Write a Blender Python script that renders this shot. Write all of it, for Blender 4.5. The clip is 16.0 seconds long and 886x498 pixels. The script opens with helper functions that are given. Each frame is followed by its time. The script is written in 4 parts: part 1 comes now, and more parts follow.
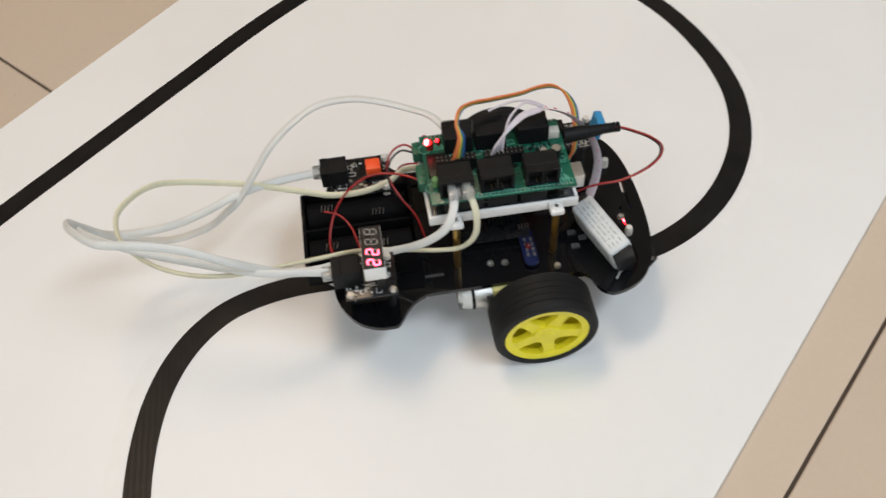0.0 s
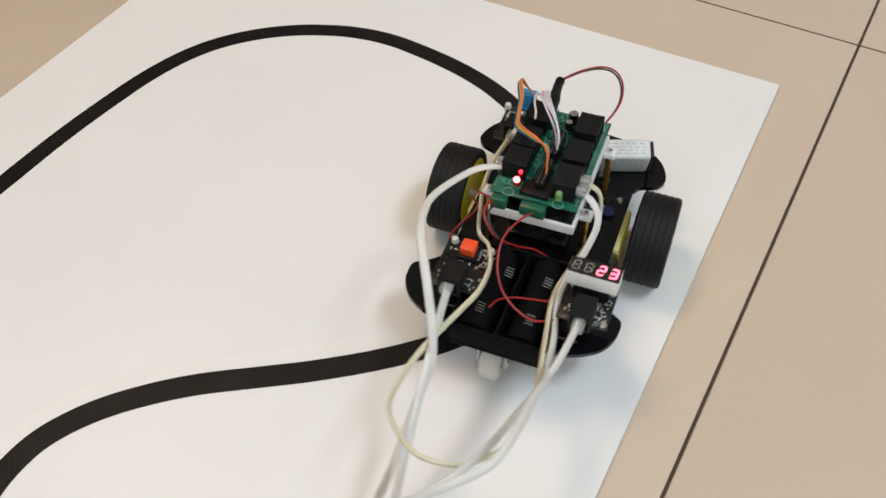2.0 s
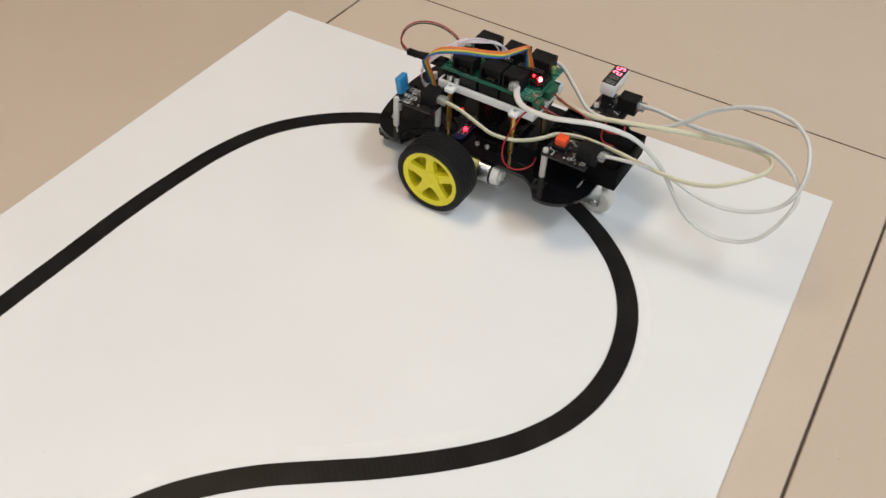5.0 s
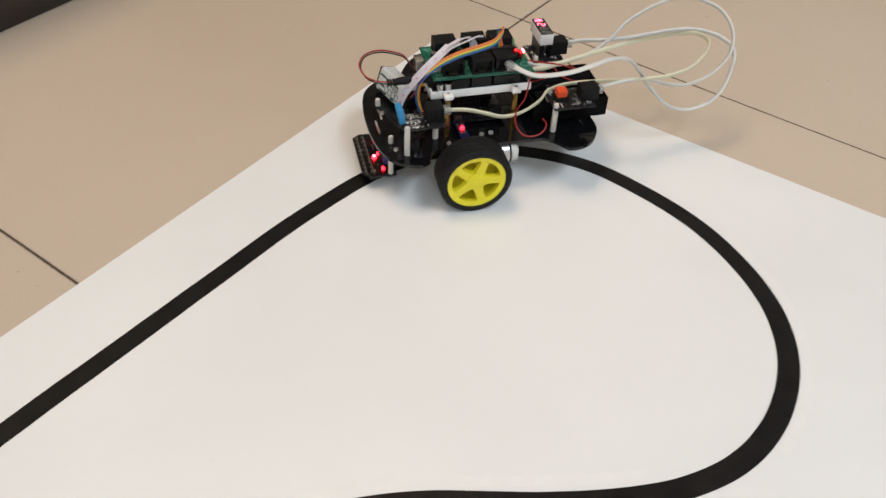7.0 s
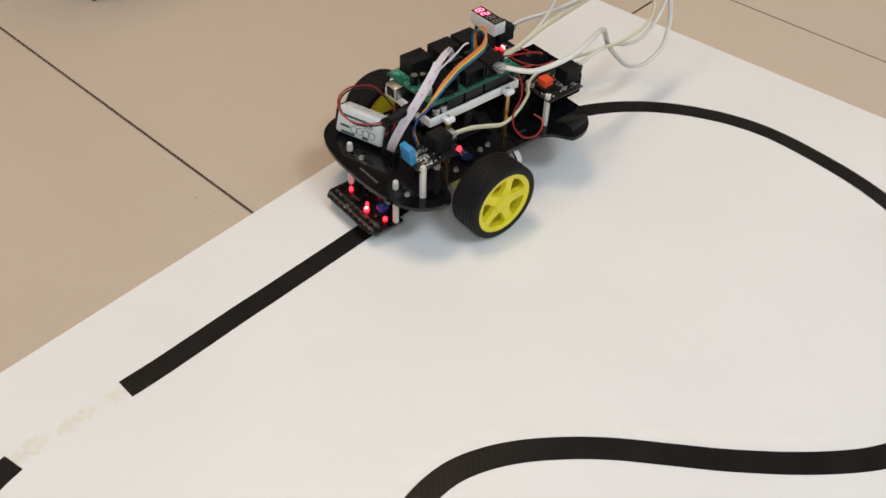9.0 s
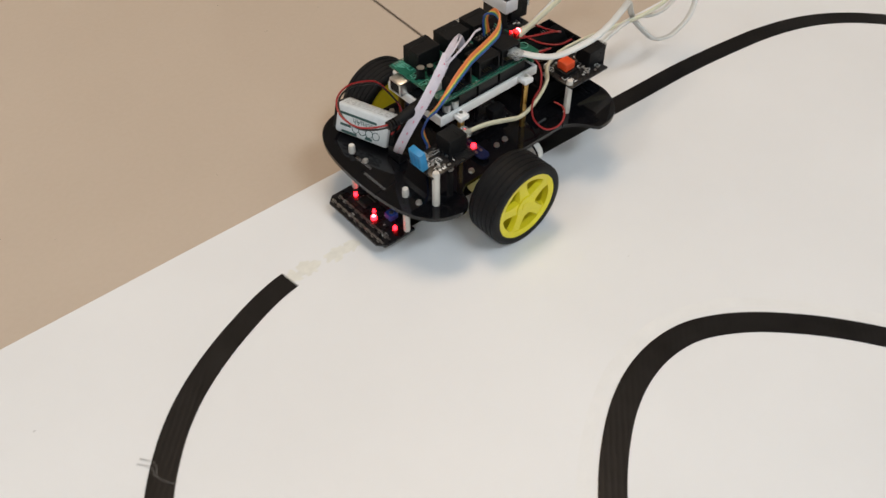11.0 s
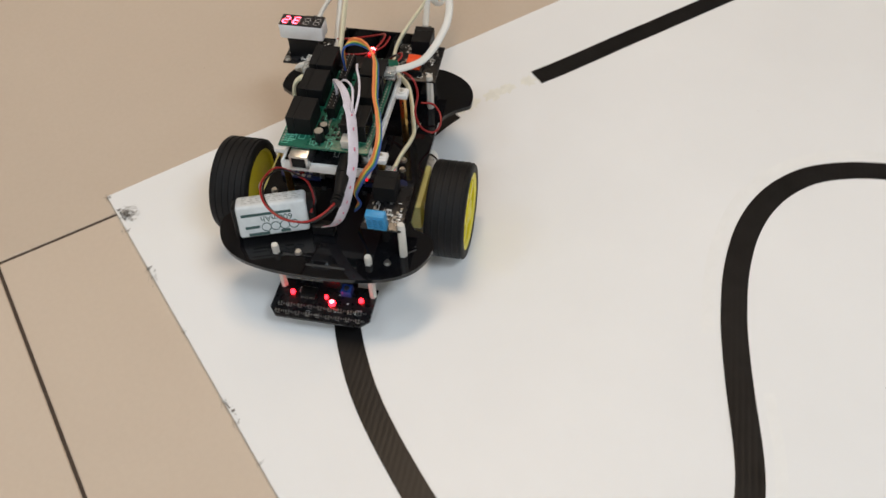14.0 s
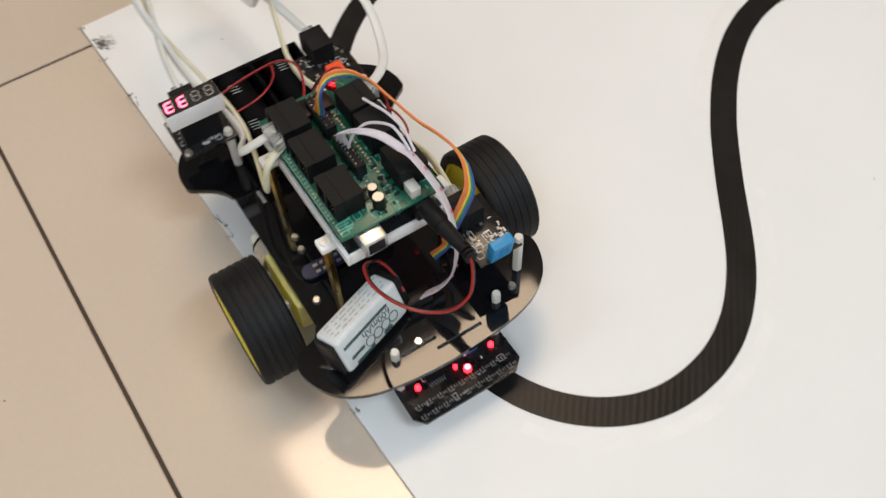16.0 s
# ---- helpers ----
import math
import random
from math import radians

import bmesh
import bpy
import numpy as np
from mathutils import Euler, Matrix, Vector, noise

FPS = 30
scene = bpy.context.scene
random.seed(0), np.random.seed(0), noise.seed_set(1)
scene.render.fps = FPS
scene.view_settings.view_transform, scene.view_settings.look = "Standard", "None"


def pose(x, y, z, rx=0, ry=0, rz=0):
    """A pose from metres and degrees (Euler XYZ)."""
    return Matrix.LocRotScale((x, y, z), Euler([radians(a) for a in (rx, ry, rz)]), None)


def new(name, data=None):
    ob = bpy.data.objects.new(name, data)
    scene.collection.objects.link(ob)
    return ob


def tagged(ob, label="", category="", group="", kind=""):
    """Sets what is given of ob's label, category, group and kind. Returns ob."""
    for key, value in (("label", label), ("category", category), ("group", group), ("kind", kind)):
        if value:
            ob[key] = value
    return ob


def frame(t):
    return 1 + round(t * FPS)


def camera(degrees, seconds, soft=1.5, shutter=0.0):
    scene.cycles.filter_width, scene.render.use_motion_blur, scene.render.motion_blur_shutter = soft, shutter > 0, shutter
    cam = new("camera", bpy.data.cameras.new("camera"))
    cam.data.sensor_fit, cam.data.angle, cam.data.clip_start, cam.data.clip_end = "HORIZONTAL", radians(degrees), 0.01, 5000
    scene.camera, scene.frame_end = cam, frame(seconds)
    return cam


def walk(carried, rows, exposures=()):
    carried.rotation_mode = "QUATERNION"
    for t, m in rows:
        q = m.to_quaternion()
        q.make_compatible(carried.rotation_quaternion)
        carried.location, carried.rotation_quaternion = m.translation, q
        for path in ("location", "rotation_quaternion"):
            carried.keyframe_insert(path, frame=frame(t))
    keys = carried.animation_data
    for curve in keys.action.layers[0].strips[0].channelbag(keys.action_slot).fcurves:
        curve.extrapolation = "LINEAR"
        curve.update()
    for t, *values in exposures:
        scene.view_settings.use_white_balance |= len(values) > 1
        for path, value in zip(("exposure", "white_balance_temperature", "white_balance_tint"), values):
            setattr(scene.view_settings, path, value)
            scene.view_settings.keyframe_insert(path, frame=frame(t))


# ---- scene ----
LENS = 52.07
cam = camera(LENS, 16.0, soft=1.5, shutter=0.5)

# seconds, place, Euler turn of the hand-held camera
PATH = [
    (0.0, 0.6084, -0.7390, 0.5071, 37.39, 2.07, 36.10),
    (0.5, 0.6220, -0.7371, 0.5104, 38.88, 2.67, 33.02),
    (1.0, 0.6322, -0.7118, 0.4920, 39.08, 2.39, 30.16),
    (1.5, 0.6380, -0.7036, 0.4996, 40.27, 1.11, 28.28),
    (2.0, 0.6399, -0.6940, 0.5034, 41.40, 0.69, 27.84),
    (2.5, 0.6377, -0.6851, 0.5080, 41.45, 0.25, 27.22),
    (3.0, 0.6355, -0.6860, 0.5140, 43.13, -0.40, 26.53),
    (3.5, 0.6300, -0.6897, 0.5148, 44.11, -0.54, 26.52),
    (4.0, 0.6173, -0.6889, 0.5166, 43.94, -0.94, 27.31),
    (4.2, 0.6125, -0.6924, 0.5201, 44.12, -1.21, 27.85),
    (6.3, 0.5330, -0.7363, 0.5242, 47.50, -2.33, 32.32),
    (6.5, 0.5313, -0.7393, 0.5207, 47.60, -2.08, 32.82),
    (7.0, 0.5141, -0.7548, 0.5195, 47.44, -2.31, 34.83),
    (7.5, 0.5086, -0.7754, 0.5152, 47.28, -2.26, 37.50),
    (8.0, 0.4929, -0.7953, 0.5120, 46.67, -2.70, 38.60),
    (10.3, 0.4354, -0.8656, 0.4681, 44.36, -0.09, 45.46),
    (10.5, 0.4323, -0.8861, 0.4699, 43.74, -0.16, 46.35),
    (11.0, 0.4538, -0.9186, 0.4752, 42.69, 0.14, 50.39),
    (11.5, 0.4666, -0.9388, 0.4872, 42.41, 0.30, 52.99),
    (12.0, 0.4785, -0.9506, 0.4955, 42.23, 0.50, 54.14),
    (12.5, 0.4835, -0.9751, 0.4944, 42.23, 0.76, 55.12),
    (13.0, 0.5019, -0.9885, 0.5027, 41.30, 1.61, 57.01),
    (13.5, 0.5170, -1.0007, 0.5005, 41.49, 1.60, 55.73),
    (14.0, 0.5255, -1.0302, 0.4823, 39.68, 1.61, 56.92),
    (14.5, 0.5183, -1.0323, 0.4762, 37.98, 2.76, 56.50),
    (15.0, 0.5186, -1.0568, 0.4886, 35.64, 1.92, 56.96),
    (15.5, 0.5467, -1.0647, 0.4666, 34.94, 2.36, 56.55),
    (16.0, 0.5568, -1.0619, 0.4466, 33.33, 1.75, 54.47),
]
walk(cam, [(t, pose(*p)) for t, *p in PATH], exposures=[(0.0, 0.0), (1.5, 0.06), (8.0, 0.06), (10.5, -0.05), (13.0, -0.06), (14.0, -0.06), (15.5, 0.05), (16.0, 0.05)])

# ------------------------------------------------------------------ light
scene.view_settings.exposure = 0.0
world = bpy.data.worlds.new("room_air")
scene.world = world
world.use_nodes = True
world.node_tree.nodes["Background"].inputs[0].default_value = (0.9, 0.95, 1.0, 1)
world.node_tree.nodes["Background"].inputs[1].default_value = 0.02

CEILING = 2.75
PANELS = [(-0.55, -0.35), (-0.58, -2.6), (1.85, -0.35), (1.85, -2.6)]
# watts and tint: one warm panel, known by reflection; three added cool fills
LAMPS = dict(zip(PANELS, ((30.5, (1.0, 0.75, 0.52)), (14.0, (0.770, 0.885, 0.998)), (42.5, (0.770, 0.885, 0.998)), (29.0, (0.770, 0.885, 0.998)))))
for px, py in PANELS:
    lamp = bpy.data.lights.new("panel_light", "AREA")
    lamp.shape, lamp.size, lamp.size_y = "RECTANGLE", 0.56, 1.16
    lamp.energy, lamp.color = LAMPS[px, py]
    ob = new("panel_light", lamp)
    ob.location = (px, py, CEILING - 0.035)


# ------------------------------------------------------------------ materials
def nodes_of(name):
    m = bpy.data.materials.new(name)
    m.use_nodes = True
    t = m.node_tree
    return m, t, t.nodes["Principled BSDF"]


def noise_tex(t, scale, detail=4.0, rough=0.55, coord="Object"):
    c = t.nodes.new("ShaderNodeTexCoord")
    n = t.nodes.new("ShaderNodeTexNoise")
    n.inputs["Scale"].default_value, n.inputs["Detail"].default_value = scale, detail
    n.inputs["Roughness"].default_value = rough
    t.links.new(c.outputs[coord], n.inputs["Vector"])
    return n


def ramp(t, src, stops):
    r = t.nodes.new("ShaderNodeValToRGB")
    e = r.color_ramp.elements
    while len(e) < len(stops):
        e.new(0.5)
    for k, (p, c) in zip(e, stops):
        k.position, k.color = p, (*c, 1)
    t.links.new(src, r.inputs[0])
    return r


def mix(t, fac, a, b, mode="MIX"):
    n = t.nodes.new("ShaderNodeMix")
    n.data_type, n.blend_type = "RGBA", mode
    for sock, v in ((0, fac), (6, a), (7, b)):
        if hasattr(v, "links"):
            t.links.new(v, n.inputs[sock])
        else:
            n.inputs[sock].default_value = v if sock == 0 else (*v, 1)
    return n.outputs[2]


def bump(t, b, src, strength, dist):
    n = t.nodes.new("ShaderNodeBump")
    n.inputs["Strength"].default_value, n.inputs["Distance"].default_value = strength, dist
    t.links.new(src, n.inputs["Height"])
    t.links.new(n.outputs[0], b.inputs["Normal"])


def surface(name, rgb, rough=0.5, metal=0.0, vary=0.12, scale=60.0, fine=600.0, bumpy=0.1, coat=0.0, spec=0.5, rvary=0.1, trans=0.0):
    """A painted, moulded or metal surface with blotches, grain and uneven gloss."""
    m, t, b = nodes_of(name)
    big, small = noise_tex(t, scale), noise_tex(t, fine, 2.0)
    lo, hi = [max(c * (1 - vary), 0) for c in rgb], [min(c * (1 + vary), 1) for c in rgb]
    col = ramp(t, big.outputs[0], [(0.3, lo), (0.7, hi)]).outputs[0]
    col = mix(t, 0.25, col, ramp(t, small.outputs[0], [(0.3, lo), (0.7, hi)]).outputs[0])
    t.links.new(col, b.inputs["Base Color"])
    mr = t.nodes.new("ShaderNodeMapRange")
    mr.inputs[3].default_value, mr.inputs[4].default_value = max(rough - rvary, 0.02), min(rough + rvary, 1)
    t.links.new(big.outputs[0], mr.inputs[0])
    t.links.new(mr.outputs[0], b.inputs["Roughness"])
    b.inputs["Metallic"].default_value = metal
    b.inputs["Coat Weight"].default_value = coat
    b.inputs["Specular IOR Level"].default_value = spec
    b.inputs["Transmission Weight"].default_value = trans
    if bumpy:
        bump(t, b, small.outputs[0], bumpy, 0.0004)
    return m


def glow(name, rgb, strength):
    m, t, b = nodes_of(name)
    b.inputs["Base Color"].default_value = (*rgb, 1)
    b.inputs["Emission Color"].default_value = (*rgb, 1)
    b.inputs["Emission Strength"].default_value = strength
    b.inputs["Roughness"].default_value = 0.3
    return m


def tile_material():
    m, t, b = nodes_of("polished_beige_tile")
    info = t.nodes.new("ShaderNodeObjectInfo")
    cloud, fine = noise_tex(t, 3.0, 6.0, 0.6), noise_tex(t, 260.0, 3.0)
    a = ramp(t, cloud.outputs[0], [(0.3, (0.555, 0.453, 0.356)), (0.7, (0.602, 0.497, 0.396))]).outputs[0]
    c = mix(t, 0.25, a, ramp(t, fine.outputs[0], [(0.35, (0.555, 0.453, 0.356)), (0.65, (0.602, 0.497, 0.396))]).outputs[0])
    dirt = noise_tex(t, 34.0, 8.0, 0.7)
    c = mix(t, ramp(t, dirt.outputs[0], [(0.66, (0, 0, 0)), (0.80, (0.35, 0.35, 0.35))]).outputs[0], c, (0.475, 0.378, 0.286))
    shade = t.nodes.new("ShaderNodeMapRange")
    shade.inputs[3].default_value, shade.inputs[4].default_value = 0.95, 1.04
    t.links.new(info.outputs["Random"], shade.inputs[0])
    sc = t.nodes.new("ShaderNodeVectorMath")
    sc.operation = "SCALE"
    t.links.new(c, sc.inputs[0])
    t.links.new(shade.outputs[0], sc.inputs["Scale"])
    t.links.new(sc.outputs[0], b.inputs["Base Color"])
    mr = t.nodes.new("ShaderNodeMapRange")
    mr.inputs[3].default_value, mr.inputs[4].default_value = 0.05, 0.11
    t.links.new(cloud.outputs[0], mr.inputs[0])
    t.links.new(mr.outputs[0], b.inputs["Roughness"])
    bump(t, b, cloud.outputs[0], 0.015, 0.002)
    return m


def board_material():
    m, t, b = nodes_of("white_foam_board")
    cloud, fine = noise_tex(t, 4.0, 6.0), noise_tex(t, 900.0, 2.0)
    c = ramp(t, cloud.outputs[0], [(0.3, (0.755, 0.75, 0.74)), (0.7, (0.808, 0.803, 0.793))]).outputs[0]
    scuff = noise_tex(t, 46.0, 9.0, 0.75)
    c = mix(t, ramp(t, scuff.outputs[0], [(0.68, (0, 0, 0)), (0.82, (0.5, 0.5, 0.5))]).outputs[0], c, (0.66, 0.64, 0.59))
    t.links.new(c, b.inputs["Base Color"])
    b.inputs["Roughness"].default_value = 0.42
    b.inputs["Specular IOR Level"].default_value = 0.35
    bump(t, b, fine.outputs[0], 0.05, 0.0003)
    return m


def tape_material():
    """Black vinyl tape with a fine diagonal fibre weave."""
    m, t, b = nodes_of("black_vinyl_tape")
    c = t.nodes.new("ShaderNodeTexCoord")
    w = t.nodes.new("ShaderNodeTexWave")
    w.inputs["Scale"].default_value, w.inputs["Distortion"].default_value = 120.0, 1.2
    w.inputs["Detail"].default_value = 2.0
    w.bands_direction = "DIAGONAL"
    t.links.new(c.outputs["Object"], w.inputs["Vector"])
    n = noise_tex(t, 40.0, 5.0)
    col = ramp(t, n.outputs[0], [(0.3, (0.006, 0.0055, 0.0055)), (0.7, (0.012, 0.011, 0.011))]).outputs[0]
    t.links.new(col, b.inputs["Base Color"])
    mr = t.nodes.new("ShaderNodeMapRange")
    mr.inputs[3].default_value, mr.inputs[4].default_value = 0.30, 0.44
    b.inputs["Specular IOR Level"].default_value = 0.22
    t.links.new(n.outputs[0], mr.inputs[0])
    t.links.new(mr.outputs[0], b.inputs["Roughness"])
    bump(t, b, w.outputs[0], 0.13, 0.0003)
    return m


TILE, BOARD, TAPE = tile_material(), board_material(), tape_material()
GROUT = surface("brown_grout", (0.055, 0.036, 0.024), 0.9, scale=25)
FOAM = surface("foam_board_edge", (0.62, 0.60, 0.56), 0.8, scale=90, vary=0.2)
PLASTER = surface("white_plaster", (0.74, 0.73, 0.70), 0.85, scale=3, fine=120)
CEILPAINT = surface("cream_ceiling_paint", (0.56, 0.54, 0.50), 0.9, scale=3, fine=120)
DARKWOOD = surface("dark_stained_wood", (0.022, 0.015, 0.012), 0.4, scale=8, fine=90, vary=0.3)
GLUE = surface("yellowed_glue_residue", (0.735, 0.72, 0.655), 0.5, scale=180, vary=0.08)
FAINT = surface("old_tape_shadow", (0.792, 0.786, 0.768), 0.45, scale=60, vary=0.03)
LINT = surface("grey_lint", (0.20, 0.185, 0.17), 1.0, scale=300, vary=0.5)
ACRYL = surface("black_acrylic", (0.005, 0.005, 0.006), 0.05, vary=0.3, rvary=0.03, bumpy=0.0, spec=0.40)
RUBBER = surface("black_rubber", (0.0065, 0.0065, 0.007), 0.6, scale=90, vary=0.3, bumpy=0.25, spec=0.25)
YELLOW = surface("yellow_plastic", (0.78, 0.67, 0.02), 0.38, scale=120, vary=0.08)
GEARBOX = surface("yellow_gearbox_plastic", (0.55, 0.53, 0.20), 0.45, scale=120, vary=0.12)
STEEL = surface("bright_steel", (0.68, 0.68, 0.66), 0.33, 1.0, scale=200)
BRASS = surface("brass", (0.62, 0.40, 0.13), 0.3, 1.0, scale=200)
GOLD = surface("gold_pins", (0.75, 0.62, 0.35), 0.3, 1.0, scale=300)
BLACKP = surface("black_plastic", (0.006, 0.006, 0.0065), 0.40, scale=120, vary=0.2, bumpy=0.2, spec=0.3)
BLACKM = surface("matt_black_plastic", (0.007, 0.007, 0.0075), 0.55, scale=120, vary=0.2, bumpy=0.2, spec=0.2)
PCBK = surface("black_circuit_board", (0.008, 0.008, 0.009), 0.28, scale=150, vary=0.3)
PCBG = surface("green_circuit_board", (0.006, 0.098, 0.060), 0.3, scale=160, vary=0.25)
PCBB = surface("blue_circuit_board", (0.008, 0.014, 0.060), 0.3, scale=160, vary=0.25)
TRACE = surface("light_green_print", (0.13, 0.42, 0.31), 0.5, scale=200)
INK = surface("white_print", (0.72, 0.72, 0.70), 0.6, scale=300)
SOLDER = surface("solder", (0.42, 0.42, 0.40), 0.45, 1.0, scale=400)
CELL = surface("dull_black_wrap", (0.004, 0.004, 0.0045), 0.70, scale=120, vary=0.2, spec=0.06)
CAN = surface("motor_steel", (0.58, 0.58, 0.56), 0.30, 1.0, scale=200)
TERMINAL = surface("green_terminal_plastic", (0.012, 0.10, 0.055), 0.4)
SLOTSHADE = surface("slot_shade_blue", (0.02, 0.10, 0.20), 0.6)
NYLON = surface("white_nylon", (0.64, 0.61, 0.55), 0.4, scale=150, vary=0.06)
TRAYW = surface("white_tray_plastic", (0.80, 0.79, 0.77), 0.35, scale=150, vary=0.05)
ORANGE = surface("orange_button_plastic", (0.80, 0.085, 0.02), 0.4, scale=150, vary=0.08)
CYAN = surface("blue_sensor_plastic", (0.03, 0.25, 0.50), 0.42, scale=150, vary=0.1)
CABW = surface("white_cable", (0.64, 0.64, 0.61), 0.42, scale=60, vary=0.06)
CABC = surface("cream_cable", (0.66, 0.63, 0.46), 0.42, scale=60, vary=0.08)
RED = surface("red_wire", (0.30, 0.012, 0.012), 0.4, scale=100, vary=0.1)
BLK = surface("black_wire", (0.012, 0.010, 0.010), 0.4, scale=100, vary=0.1)
RIBW = surface("white_ribbon", (0.62, 0.57, 0.62), 0.45, scale=150, vary=0.08)
PINKM = surface("pink_marking", (0.66, 0.16, 0.24), 0.5, scale=150)
W_OR = surface("orange_wire", (0.70, 0.20, 0.06), 0.42, scale=100)
W_YE = surface("yellow_wire", (0.74, 0.55, 0.07), 0.42, scale=100)
W_GR = surface("green_wire", (0.04, 0.22, 0.12), 0.42, scale=100)
W_BL = surface("blue_wire", (0.03, 0.08, 0.32), 0.42, scale=100)
SILVER = surface("silver_foil_wrap", (0.60, 0.63, 0.64), 0.50, 0.0, scale=120, vary=0.1)
PALEPRINT = surface("pale_grey_print", (0.28, 0.30, 0.30), 0.55, scale=200)
DKGREEN = surface("dark_green_print", (0.03, 0.075, 0.07), 0.5, scale=200)
CLEAR = surface("clear_plastic", (0.82, 0.82, 0.80), 0.15, scale=100, vary=0.03, trans=0.75)
MILKY = surface("milky_plastic", (0.62, 0.62, 0.58), 0.25, scale=150, vary=0.06)
LEDOFF = surface("green_led_resin", (0.22, 0.42, 0.16), 0.15, scale=100, trans=0.3)
LEDDOME = surface("red_led_resin", (0.20, 0.012, 0.010), 0.2, scale=100, trans=0.3)
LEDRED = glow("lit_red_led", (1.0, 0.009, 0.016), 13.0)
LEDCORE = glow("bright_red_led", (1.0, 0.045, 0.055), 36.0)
LEDDIM = glow("dim_red_led", (0.8, 0.01, 0.01), 1.4)
SEGON = glow("lit_segment", (1.0, 0.09, 0.15), 6.5)
SEGOFF = surface("unlit_segment", (0.45, 0.43, 0.40), 0.5, scale=300)
FACE = surface("display_face", (0.014, 0.012, 0.012), 0.3, scale=200)


# ------------------------------------------------------------------ mesh tools
def mesh_ob(name, bm, mat, parent=None, label="", smooth=False):
    me = bpy.data.meshes.new(name)
    bmesh.ops.recalc_face_normals(bm, faces=bm.faces)
    bm.to_mesh(me)
    bm.free()
    for x in mat if isinstance(mat, (list, tuple)) else [mat]:
        me.materials.append(x)
    if smooth:
        me.polygons.foreach_set("use_smooth", [True] * len(me.polygons))
        me.set_sharp_from_angle(angle=radians(38))
    ob = new(name, me)
    ob.parent = parent
    if label:
        ob["label"] = label
    return ob


def part(name, bm, mat, parent, label="", smooth=True):
    return mesh_ob(name, bm, mat, parent, label, smooth)


def box(bm, x0, x1, y0, y1, z0, z1, bev=0.0, m=None, seg=2, mi=0):
    g = bmesh.ops.create_cube(bm, size=1.0)
    v = g["verts"]
    for p in v:
        p.co = Vector(((x0 + x1) / 2 + p.co.x * (x1 - x0), (y0 + y1) / 2 + p.co.y * (y1 - y0), (z0 + z1) / 2 + p.co.z * (z1 - z0)))
    faces = {f for p in v for f in p.link_faces}
    if bev:
        r = bmesh.ops.bevel(bm, geom=list({e for p in v for e in p.link_edges}), offset=bev, segments=seg, affect="EDGES", profile=0.5)
        faces = set(r["faces"]) | {f for f in faces if f.is_valid}
        v = list({q for f in faces for q in f.verts})
    for f in faces:
        f.material_index = mi
    if m:
        bmesh.ops.transform(bm, matrix=m, verts=v)
    return v


def cyl(bm, p0, p1, r0, r1=None, seg=16, mi=0):
    p0, p1 = Vector(p0), Vector(p1)
    r1 = r0 if r1 is None else r1
    d = p1 - p0
    q = d.to_track_quat("Z", "Y").to_matrix().to_4x4()
    g = bmesh.ops.create_cone(bm, cap_ends=True, segments=seg, radius1=r0, radius2=r1, depth=d.length, matrix=Matrix.Translation((p0 + p1) / 2) @ q)
    for p in g["verts"]:
        for f in p.link_faces:
            f.material_index = mi
    return g["verts"]


def lathe(bm, prof, seg=48, m=None, mi=0):
    """Turns a closed profile of (radius, along) about the y axis."""
    rings = []
    for k in range(seg):
        a = 2 * math.pi * k / seg
        rings.append([bm.verts.new((r * math.cos(a), y, r * math.sin(a))) for r, y in prof])
    n = len(prof)
    for k in range(seg):
        A, B = rings[k], rings[(k + 1) % seg]
        for i in range(n):
            f = bm.faces.new((A[i], A[(i + 1) % n], B[(i + 1) % n], B[i]))
            f.material_index = mi
    if m:
        bmesh.ops.transform(bm, matrix=m, verts=[v for r in rings for v in r])


def prism(bm, pts, z0, z1, holes=(), mi=0):
    """A plate with the outline pts and holes through it."""
    edges = []
    for loop in (pts, *holes):
        vs = [bm.verts.new((x, y, z0)) for x, y in loop]
        edges += [bm.edges.new((vs[i], vs[(i + 1) % len(vs)])) for i in range(len(vs))]
    r = bmesh.ops.triangle_fill(bm, edges=edges, use_beauty=True, use_dissolve=False)
    faces = [g for g in r["geom"] if isinstance(g, bmesh.types.BMFace)]
    e = bmesh.ops.extrude_face_region(bm, geom=faces)
    vs = [g for g in e["geom"] if isinstance(g, bmesh.types.BMVert)]
    bmesh.ops.translate(bm, verts=vs, vec=(0, 0, z1 - z0))


def smooth_line(pts, sub=8):
    p = [Vector(q) for q in pts]
    p = [2 * p[0] - p[1]] + p + [2 * p[-1] - p[-2]]
    out = []
    for i in range(1, len(p) - 2):
        for k in range(sub):
            u = k / sub
            a, b, c, d = p[i - 1], p[i], p[i + 1], p[i + 2]
            out.append(0.5 * ((2 * b) + (c - a) * u + (2 * a - 5 * b + 4 * c - d) * u * u + (3 * b - a - 3 * c + d) * u ** 3))
    out.append(p[-2])
    return out


